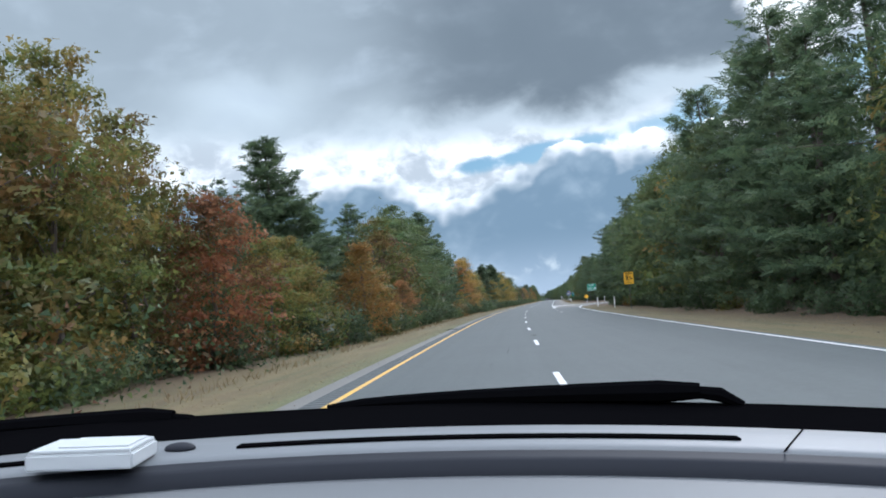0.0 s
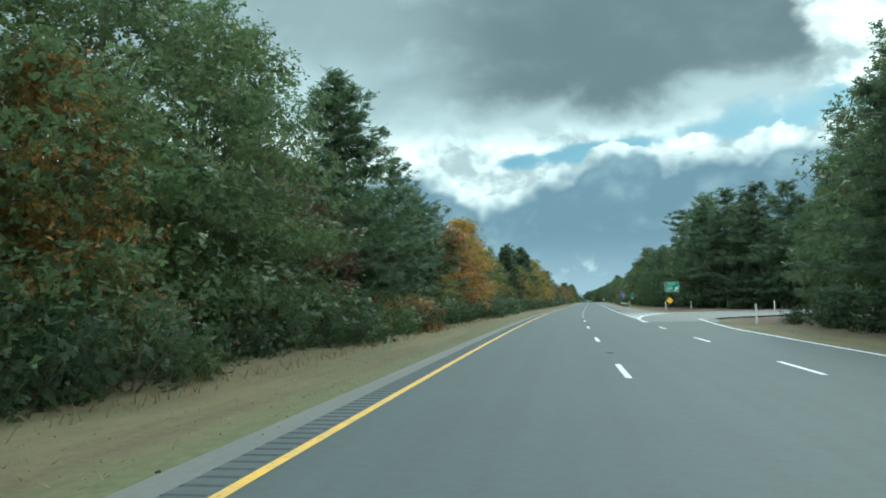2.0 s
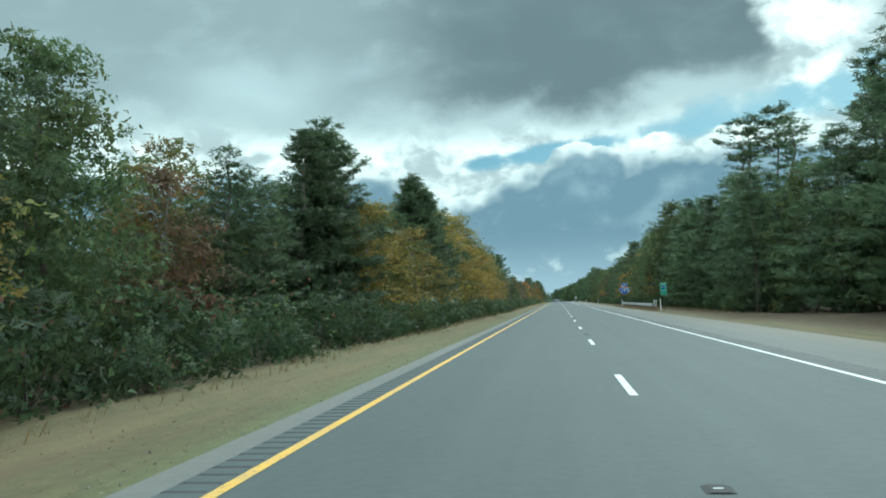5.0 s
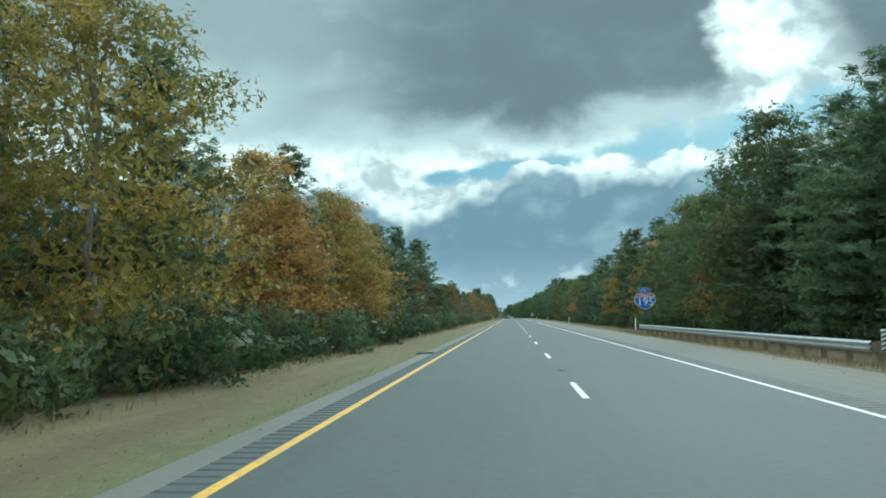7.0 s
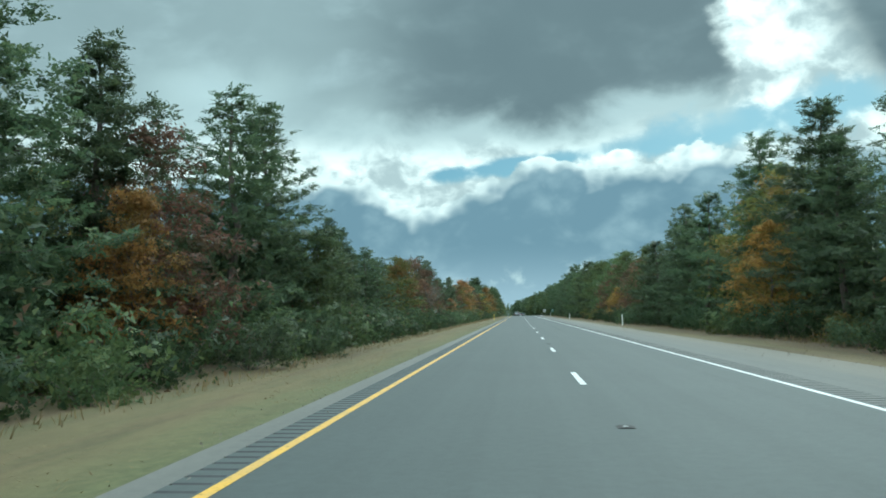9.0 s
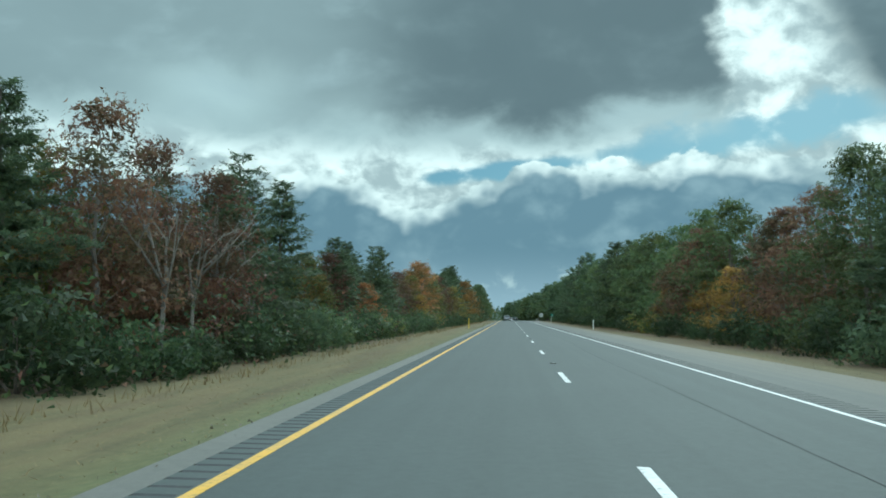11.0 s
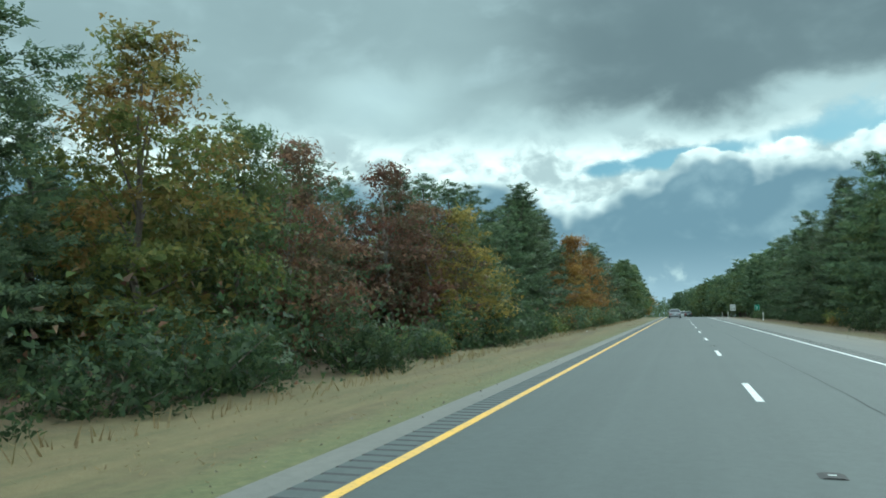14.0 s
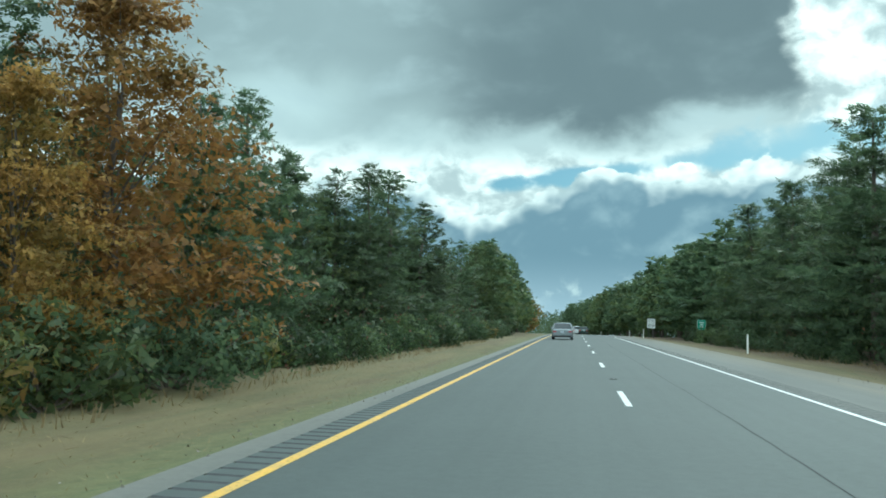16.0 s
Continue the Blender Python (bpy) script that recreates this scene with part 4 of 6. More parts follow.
def plant(kind, s, X, H, far="", group="roadside trees"):
    pre = far or ""
    if on_ramp(s, X, 3.5):
        return None
    key = (pre + kind, int(rng.integers(0, 2))) if kind != "pine" or far else ("pine", int(rng.integers(0, 4)))
    if kind in ("tall", "broad"):
        key = (kind, int(rng.integers(0, 2)))
    if not far and X > 0 and ("across_" + kind, 0) in PROTO:
        key = ("across_" + kind, int(rng.integers(0, 2)))
    elif not far and H > 9.6 and ("big_" + kind, 0) in PROTO:
        key = ("big_" + kind, int(rng.integers(0, 2)))
    k, h0, trunk, crown = PROTO[key]
    if far in ("back_", "far_"):
        p = road_at(s, X, -0.12)
        f = H / h0 * (1.09 if k == "pine" else 1.05)
        w = f * float(rng.uniform(0.9, 1.15))
        JOINED.append((key, pose(p.x, p.y, p.z, 0, 0, float(rng.uniform(0, 360))) @ Matrix.Diagonal((w, w, f, 1))))
        PLANTED.append((s, X, H))
        return None
    name = {"pine": "pine_tree", "green": "oak_tree", "olive": "ash_tree", "yellow": "birch_tree", "orange": "maple_tree", "red": "maple_tree", "maroon": "oak_tree"}[k]
    top = empty(name)
    hang(new("trunk", trunk), top)
    hang(new("crown", crown), top)
    p = road_at(s, X, -0.12)
    f = H / h0 * (1.0 if kind == "tall" else 1.09 if k == "pine" else 1.05)
    wide = f * float(rng.uniform(0.9, 1.12))
    if kind == "tall":
        wide = f
    top.matrix_basis = pose(p.x, p.y, p.z, float(rng.normal() * 1.5), float(rng.normal() * 1.5), float(rng.uniform(0, 360))) @ Matrix.Diagonal((wide, wide, f, 1))
    size = "tall" if H > 11 else "small" if H < 6 else "middling"
    what = {"pine_tree": "pine with layered needle branches", "oak_tree": "oak with a rounded crown", "ash_tree": "broadleaf tree turning in autumn", "birch_tree": "thinning birch in autumn leaf", "maple_tree": "maple in autumn leaf"}[name]
    tagged(top, f"{size} {COLOUR_WORDS[k]} {what} at forest edge", "tree", group)
    if kind != "tall":
        PLANTED.append((s, X, H))
    return top


def plant_all(kind, *places):
    for s, X, H in places:
        plant(kind, s, X + float(rng.uniform(-0.6, 0.6)), H)


# the median side
plant_all("orange", (253.4, -12.2, 8.7), (478.5, -10.6, 4.6), (93.0, -15.2, 7.8), (95.4, -15.8, 7.4), (72.5, -11.0, 6.5), (44.4, -9.3, 5.4), (127.1, -11, 8.7), (235.6, -11, 7.9), (247.7, -11, 7.3),
          (283.6, -11, 4.6), (488.2, -11, 8.4), (485.0, -10.4, 5.4), (403.5, -9.9, 3.4))
plant_all("green", (71.5, -12.5, 9.8), (76.7, -12.5, 11.7), (80.8, -12.5, 10.9), (84.4, -12.8, 11.0), (431.8, -12.5, 6.5), (298.5, -10, 5.0))
plant_all("maroon", (64.0, -11.4, 7.9), (286.5, -12.2, 7.0), (343.8, -12.5, 7.0), (347.5, -12.3, 6.7), (350.3, -12.0, 6.2), (372.1, -12.5, 5.2), (402.5, -12.6, 5.8), (410.9, -12.5, 5.4), (434.5, -12.5, 6.5), (436.4, -12.6, 5.5), (442.4, -12.2, 7.2), (444.6, -11.8, 6.0))
plant_all("olive", (29.5, -9.8, 4.6), (15.2, -13.6, 9.0), (21.0, -14.2, 8.8), (259.5, -12.0, 7.8), (34.8, -9.9, 4.6), (32.6, -10.4, 4.9), (18.5, -12.5, 8.8), (23.0, -12.6, 8.2), (62.2, -12.6, 9.0), (194.3, -12.5, 7.8), (428.2, -12.5, 7.8), (459.4, -12.5, 6.2))
plant_all("pine", (31.8, -12.5, 7.0), (56.5, -12.5, 9.0), (104.1, -12.6, 7.5), (107.3, -12.5, 10.0), (112.5, -12.5, 7.3), (116.1, -12.6, 8.4),
          (119.3, -12.5, 9.7), (123.5, -12.5, 9.3), (176.9, -12.6, 6.3), (181.2, -12.5, 9.1), (183.2, -12.6, 10.2), (185.3, -12.5, 10.1), (207.2, -12.5, 11.1), (212.8, -12.6, 10.7), (215.4, -12.5, 10.3))
plant_all("pine", (229.6, -12.4, 9.8), (242.7, -12.5, 9.2), (265.4, -12.5, 8.4), (268.5, -12.6, 8.4), (270.7, -12.5, 8.5), (279.4, -12.5, 9.4), (285.0, -12.6, 8.7), (293.6, -12.5, 9.4), (297.0, -12.5, 9.7),
          (337.4, -12.6, 6.2), (340.8, -12.5, 6.4), (352.5, -12.5, 6.4), (356.4, -12.5, 7.7), (362.0, -12.6, 7.6), (373.2, -12.5, 6.0), (376.1, -12.5, 5.5), (379.6, -12.6, 6.3), (382.0, -12.5, 5.5), (385.0, -12.5, 6.4))
plant_all("pine", (390.3, -12.5, 6.8), (398.7, -12.6, 5.1), (423.3, -12.5, 7.1), (456.2, -12.5, 7.9), (461.7, -12.6, 7.3), (464.5, -12.6, 7.8), (469.1, -12.8, 9.9), (472.2, -13.2, 9.6), (475.4, -13, 10.0), (478.3, -13.6, 10.3), (481.6, -13, 9.8),
          (486.1, -13.5, 9.0), (496.1, -12.6, 7.9), (499.1, -12.5, 8.7), (504.6, -12.5, 7.7), (510.4, -12.5, 8.2), (513.2, -12.5, 8.9), (518.6, -12.5, 9.6), (529.8, -12.5, 9.3), (548.1, -12.5, 8.5))
plant_all("pine", (36.5, -13.2, 7.2), (39.6, -13.4, 7.0), (47.6, -13.4, 8.2), (52.0, -13.6, 8.4), (438.6, -13.6, 7.0), (446.4, -13.2, 7.3), (449.4, -12.8, 7.5), (452.8, -12.7, 7.6))
plant_all("red", (124.6, -11.2, 7.6), (24.2, -10.2, 5.7), (239.0, -11, 6.6), (417.6, -12.9, 7.9), (57.0, -9.2, 3.6), (376.5, -10.8, 3.6))
plant_all("yellow", (47.3, -10.4, 5.2), (136.2, -11, 9.6), (186.6, -11, 6.9), (216.5, -12.0, 9.8), (222.3, -11, 9.8), (245.2, -11, 7.9), (251.8, -11, 7.1), (445.4, -10.5, 5.8), (114.5, -9.3, 3.4), (198, -10.6, 6.5))
# the far side of the road
plant_all("orange", (262.1, 15, 9.0), (290.8, 15, 9.2), (374.0, 13.2, 4.6), (383.6, 13.4, 4.2), (398.4, 13.2, 4.4), (312, 13.6, 6.5))
plant_all("green", (74.2, 15, 15.1), (82.3, 15, 13.2), (96.6, 17, 14.5), (101.9, 17, 14.6), (254.6, 15, 13.8), (258.3, 15.1, 12.3), (264.1, 15, 11.2), (275.6, 15, 11.6), (286.2, 15.1, 10.1),
          (360.5, 15.1, 9.2), (384.5, 15, 10.2), (393.7, 15.1, 10.6), (402.8, 15, 10.4), (412, 15, 10.6), (421.5, 15, 10.8), (429, 15, 10.8))
plant_all("maroon", (365.5, 15, 8.1), (370.4, 15, 7.6), (387.9, 14.8, 8.4), (391.6, 14.2, 8.0), (396.8, 14.6, 7.8))
plant_all("pine", (32, 15, 15.0), (38, 14, 13.0), (45.6, 15.1, 16.2), (51.2, 15.1, 15.7), (59.9, 15, 15.5), (66, 14.5, 13.5), (109.8, 15.5, 11.2), (123, 27, 9.8), (131.1, 30, 9.6), (162.5, 27, 13.5), (228.2, 15, 10.5), (239.4, 15, 11.5),
          (297.9, 15.1, 11.7), (307.5, 15.1, 11.8), (318.7, 15.1, 12.3), (439.6, 15, 11.8), (449.6, 15, 11.6), (485.9, 15, 13.5), (500.1, 15, 13.9))
plant_all("pine", (152, 31.5, 14.5), (158, 28.8, 15.0), (164, 26.0, 15.5), (169, 23.8, 16.2), (174, 22.4, 15.4), (179, 21.0, 16.8), (184, 19.8, 16.0), (189, 19.2, 17.0), (194, 19.6, 16.4), (200, 20.2, 15.6))
plant_all("pine", (212, 16.5, 10.5), (217, 15.5, 11.0), (222, 16, 11.5), (231, 15.6, 11.0), (235, 16.5, 10.5), (245, 15.5, 11.5))
plant_all("pine", (506.2, 15, 11.2), (517.1, 15, 12.4), (522.3, 15, 11.0), (527.5, 15, 11.3), (537, 15, 12.4))
plant_all("broad", (42.9, -13.0, 10.9), (97.6, -12.3, 12.8), (207.5, -12.4, 10.8))
plant_all("tall", (216.7, 20, 17.4), (226.4, 20.5, 20.0), (236.5, 20.2, 21.3), (242.9, 21, 19.5), (247.6, 21, 17.0), (185, 25, 17.0), (196, 26, 18.0), (206, 24, 17.5))


BARE = [bare_wood(8.0, 301), bare_wood(8.0, 302)]
for _i, (_s, _X, _H) in enumerate(((414.4, -12.6, 7.6), (417.0, -13.2, 7.0), (443.6, -13.0, 7.6), (405.8, -12.8, 6.9), (400.5, -13.4, 5.9), (84.6, -12.4, 9.4), (91.5, -14.4, 9.8), (446.2, -13.4, 7.0), (352.0, -10.6, 4.5), (343.6, -10.2, 6.6), (346.2, -10.5, 6.2), (349.4, -10.9, 6.8))):
    _t = empty("bare_tree")
    hang(new("trunk", BARE[_i % 2]), _t)
    _p = road_at(_s, _X, -0.12)
    _t.matrix_basis = pose(_p.x, _p.y, _p.z, 0, 2, 77 * _i) @ Matrix.Scale(_H / 8.0, 4)
    tagged(_t, "leafless pale grey tree with thin twigs at forest edge", "tree", "roadside trees")


def fill(side, s0, s1, step, near_x, depth_x, mix_kinds, far):
    """Fills the gaps in the row, with heights like those of the neighbours."""
    s = s0
    while s < s1:
        s += step * float(rng.uniform(0.7, 1.3))
        near = [p for p in PLANTED if 0 < p[1] * side < 17.5 and abs(p[0] - s) < 26]
        if any(abs(p[0] - s) < 2.6 for p in near):
            continue
        X = side * (near_x + float(rng.uniform(0, depth_x)))
        if side > 0 and 108 < s < 205:
            X += float(np.interp(s, [108, 118, 150, 172, 205], [0, 9, 16, 10, 0]))
        h = min(np.mean([p[2] for p in near]), 13.0) if near and s < 545 else (10.8 if side < 0 else 12.5)
        kind = mix_kinds[int(rng.integers(0, len(mix_kinds)))]
        plant(kind, s, X, float(h * (rng.uniform(0.72, 1.0) if side < 0 else rng.uniform(0.86, 1.02))), far, "forest trees")


LEFT_MIX = ["pine", "pine", "pine", "green", "olive", "maroon"]
RIGHT_MIX = ["pine", "pine", "green", "pine", "green", "pine", "olive"]
FAR_END = ["pine", "pine", "pine", "green", "pine"]
FAR_MIX = ["pine", "pine", "pine", "green", "green", "olive", "orange"]
fill(-1, -6, 320, 5.0, 11.5, 2.5, LEFT_MIX, "")
fill(-1, 320, 452, 4.6, 11.3, 2.5, ["maroon", "pine", "maroon", "pine", "olive"], "")
fill(-1, 452, 555, 5.0, 11.5, 2.5, ["pine", "pine", "pine", "green"], "")
fill(1, 8, 555, 5.2, 13.5, 3.0, RIGHT_MIX, "")
fill(-1, 545, 800, 3.4, 10.3, 3, FAR_END, "far_")
fill(1, 545, 800, 3.4, 13.0, 3, FAR_END, "far_")
for _s in range(640, 800, 11):
    plant("orange" if _s % 2 else "olive", _s, -10.2 + float(rng.uniform(-0.5, 0.5)), float(rng.uniform(7.5, 10)), "far_")
_row = list(PLANTED)
PLANTED.clear()


def back_row(side, s0, s1, step, X0):
    s = s0
    while s < s1:
        s += step * float(rng.uniform(0.7, 1.3))
        near = [p for p in _row if 0 < p[1] * side < 17.5 and abs(p[0] - s) < 14]
        X = X0 + float(rng.uniform(0, 5))
        if side > 0 and 108 < s < 205:
            X += float(np.interp(s, [108, 118, 150, 172, 205], [0, 9, 16, 10, 0]))
        h = min(np.mean([p[2] for p in near]), 13.5) if near else 10.0
        plant(FAR_MIX[int(rng.integers(0, len(FAR_MIX)))], s, side * X, float(h * rng.uniform(0.72, 0.94)), "back_", "forest trees")


def second_row(side, s0, s1, step, X0, kinds):
    """Trees that close the gaps just behind the edge."""
    s = s0
    while s < s1:
        s += step * float(rng.uniform(0.7, 1.3))
        near = [p for p in _row if 0 < p[1] * side < 17.5 and abs(p[0] - s) < 12]
        h = min(np.mean([p[2] for p in near]), 12.5) if near else 8.5
        X = X0 + float(rng.uniform(0, 1.8))
        if side > 0 and 108 < s < 205:
            X += float(np.interp(s, [108, 118, 150, 172, 205], [0, 9, 16, 10, 0]))
        plant(kinds[int(rng.integers(0, len(kinds)))], s, side * X, float(h * rng.uniform(0.8, 1.02)), "mid_", "forest trees")


second_row(-1, -6, 330, 3.5, 13.6, ["pine", "green", "pine", "olive"])
second_row(-1, 330, 460, 3.6, 13.6, ["pine", "olive", "pine"])
second_row(-1, 460, 545, 3.6, 13.6, ["pine", "pine", "green"])
second_row(1, 104, 215, 3.6, 16.5, ["pine", "pine", "green"])
second_row(1, 215, 545, 5.5, 17.0, ["pine", "pine", "green"])
back_row(-1, -10, 600, 6.4, 16.4)
back_row(1, 0, 600, 6.6, 19.0)


def join_woods():
    """The trees behind the first rows and far down the road, joined by leaf colour."""
    leaf, stem = {k: [] for k in COLOUR_WORDS}, []
    for key, m in JOINED:
        k, h0, trunk, crown = PROTO[key]
        a = np.array(m)
        co = np.empty(len(crown.vertices) * 3, np.float32)
        crown.vertices.foreach_get("co", co)
        leaf[k].append(co.reshape(-1, 3) @ a[:3, :3].T + a[:3, 3])
        r0 = 0.02 * h0
        ang = np.arange(4) * 1.5708
        foot = np.stack([np.cos(ang) * r0, np.sin(ang) * r0, np.zeros(4)], 1)
        tip = np.array([0, 0, 0.85 * h0])
        for i in range(4):
            stem.append(np.array([foot[i], foot[(i + 1) % 4], tip]) @ a[:3, :3].T + a[:3, 3])
    for k in [q for q in leaf if leaf[q]]:
        me = blades("background_trees", np.concatenate(leaf[k]).reshape(-1, 3, 3))
        tagged(mesh_part("background_trees", me, LEAF[k], None), f"many {COLOUR_WORDS[k]} trees behind the forest edge", "trees", kind="stuff")
    tagged(mesh_part("background_trunks", blades("background_trunks", np.array(stem)), BARK, None), "grey-brown trunks of the trees behind the edge", "tree trunks", kind="stuff")


join_woods()


def far_woods():
    """The woods behind the edge and round the far bend, joined."""
    r = np.random.default_rng(5)
    out = []
    def mass(s, X, h, n, size, wide=2.6):
        if on_ramp(s, X, 4.5):
            return
        z = r.uniform(0.0, 1.0, n)
        rad = wide * (1 - z * 0.65)
        a = r.uniform(0, 6.28, n)
        c = road_at(s, X, -0.2)
        p = np.stack([c.x + rad * np.cos(a) * r.uniform(0.3, 1, n), c.y + rad * np.sin(a) * r.uniform(0.3, 1, n), c.z + z * h], 1)
        out.append(leaf_quads(p, r.normal(size=(n, 3)) + np.array([0, 0, 0.4]), size, size * 0.6, r))
    for side, x0 in ((-1, 22), (1, 26)):
        s = -20.0
        while s < 700:
            extra = 20 if side > 0 and 105 < s < 180 else 0
            mass(s, side * (x0 + extra + r.uniform(0, 5)), r.uniform(4.5, 7) if side < 0 else r.uniform(9, 13), 90, 0.95)
            s += 3.6
    for s in np.arange(-15, 640, 3.2):
        mass(s, -(16.5 + r.uniform(0, 3)), r.uniform(3.5, 5.2), 90, 0.8)
        mass(s, -(22 + r.uniform(0, 5)), r.uniform(5.0, 6.6), 120, 1.6)
        if not 100 < s < 212:
            mass(s, 20.5 + r.uniform(0, 3), r.uniform(3, 5), 50, 0.8)
            mass(s, 25 + r.uniform(0, 4), r.uniform(5, 6.5), 110, 1.5)
        else:
            mass(s, 36 + r.uniform(0, 4), r.uniform(4.5, 5.5), 120, 1.5)
    # the woods go on to both sides
    for s in np.arange(-60, 640, 8.5):
        for X in np.arange(34, 130, 9.5):
            for side in (-1, 1):
                mass(s + r.uniform(-3, 3), side * (X + r.uniform(-3, 3)), r.uniform(5.5, 8), 40, 2.8, 5.8)
    for s in np.arange(600, 1300, 6.0):
        for side, x0 in ((-1, 11), (1, 13)):
            for d in (0, 8):
                mass(s + r.uniform(-2, 2), side * (x0 + d + r.uniform(0, 3)), r.uniform(10, 14), 160, 1.0)
    me = blades("far_woods", np.concatenate(out))
    tagged(mesh_part("far_woods", me, LEAF["pine"], None), "dense dark mixed woods behind the forest edge", "woods", kind="stuff")


far_woods()


def undergrowth():
    """Low leaves and saplings between the bushes and the trunks, joined."""
    r = np.random.default_rng(9)
    k = np.arange(S0, S1 + 1)
    for kind, n in (("green", 20000), ("shrub", 66000), ("maroon", 14000)):
        s = r.uniform(-8, 560, n)
        left = r.uniform(size=n) < 0.55
        X = np.where(left, -r.uniform(7.9, 13.0, n), r.uniform(11.8, 18.0, n))
        away = np.interp(s, [106, 116, 150, 176, 210], [0, 14, 22, 9, 0])
        X = np.where(left, X, X + away)
        a = np.interp(s, k, LINE[:, 2])
        hump = 0.5 + 0.5 * np.sin(s * 0.9 + np.where(left, 0, 2)) * np.sin(s * 0.37 + 1)
        z = r.uniform(0, 1, n) ** 1.3 * (1.0 + 2.2 * hump)
        p = np.stack([np.interp(s, k, LINE[:, 0]) + X * np.cos(a), np.interp(s, k, LINE[:, 1]) + X * np.sin(a), z - 0.1], 1)
        me = blades("undergrowth", leaf_quads(p, r.normal(size=(n, 3)) + np.array([0, 0, 0.5]), 0.16, 0.12, r))
        tagged(mesh_part("undergrowth", me, LEAF[kind], None), f"tangled {COLOUR_WORDS[kind]} undergrowth beneath the forest edge", "undergrowth", kind="stuff")


undergrowth()


# ---------------------------------------------------------------- undergrowth and grass
def bush_mesh(seed, n, size, kind):
    r = np.random.default_rng(seed)
    lobes = r.uniform(-1, 1, (9, 3)) * np.array([0.95, 0.95, 0.5]) + np.array([0, 0, 0.6])
    which = r.integers(0, 9, n)
    d = r.normal(size=(n, 3))
    d /= np.linalg.norm(d, axis=1, keepdims=True)
    p = lobes[which] + d * (0.62 * r.uniform(0.4, 1.1, n))[:, None]
    p[:, 2] = np.abs(p[:, 2]) + 0.04
    me = blades("foliage", leaf_quads(p, d + r.normal(size=(n, 3)) * 0.6, size, size * 0.7, r), d + p * np.array([0.8, 0.8, 0.2]) + np.array([0, 0, 0.2]), n)
    me.materials.append(LEAF[kind])
    bm = bmesh.new()
    for l in lobes:
        tube(bm, (0, 0, -0.1), l, 0.03, 0.008, 3)
    st = bpy.data.meshes.new("stem")
    bm.to_mesh(st)
    bm.free()
    st.materials.append(BARK)
    return me, st


BUSHES = {k: [bush_mesh(200 + i + 3 * len(k), 700, 0.30, k) for i in range(2)] for k in ("shrub", "green", "olive", "pine", "yellow", "maroon", "red", "orange")}
BUSH_MIX = ["shrub"] * 9 + ["green", "olive", "pine", "green", "shrub", "pine", "shrub", "green", "shrub"]


def bush(s, X, h, kind):
    fol, st = BUSHES[kind][int(rng.integers(0, 2))]
    if on_ramp(s, X, 2.5):
        return
    top = empty("bush")
    hang(new("stem", st), top)
    hang(new("foliage", fol), top)
    p = road_at(s, X, -0.1)
    w = h / 1.7 * float(rng.uniform(0.95, 1.2))
    top.matrix_basis = pose(p.x, p.y, p.z, 0, 0, float(rng.uniform(0, 360))) @ Matrix.Diagonal((w, w, h / 1.7, 1))
    tagged(top, f"{COLOUR_WORDS[kind]} leafy bush at the edge of the verge", "bush", "bushes along the verge")


for _side, _x, _step in ((-1, 7.8, 2.1), (1, 11.6, 4.4)):
    _s = -4.0
    while _s < 560:
        _s += _step * float(rng.uniform(0.7, 1.3))
        _X = _x + 0.35 + float(rng.uniform(0, 1.5))
        if _side > 0 and 108 < _s < 205:
            _X += float(np.interp(_s, [108, 118, 150, 172, 205], [0, 12, 20, 9, 1]))
        if _side > 0 and 205 <= _s < 270:
            _X += 1.2
        if _side > 0 and (_s > 275 or _s < 106):
            _X -= 1.2
        if _side < 0 and _s < 28:
            _X += 1.4
        if _side < 0 and 320 < _s < 410:
            _X += 0.5
        bush(_s, _side * (_X + 0.3), float(rng.uniform(1.0, 2.1)), BUSH_MIX[int(rng.integers(0, len(BUSH_MIX)))])

for _s, _X, _h in ((96.6, -9.0, 2.1), (98.4, -9.2, 1.9)):
    bush(_s, _X, _h, "orange")
bush(475.8, -9.6, 1.8, "yellow")
bush(470.6, -9.4, 1.5, "orange")
bush(438.4, -8.9, 0.9, "olive")
bush(467.4, -9.2, 1.4, "olive")
plant("yellow", 442.4, -9.5, 2.3)


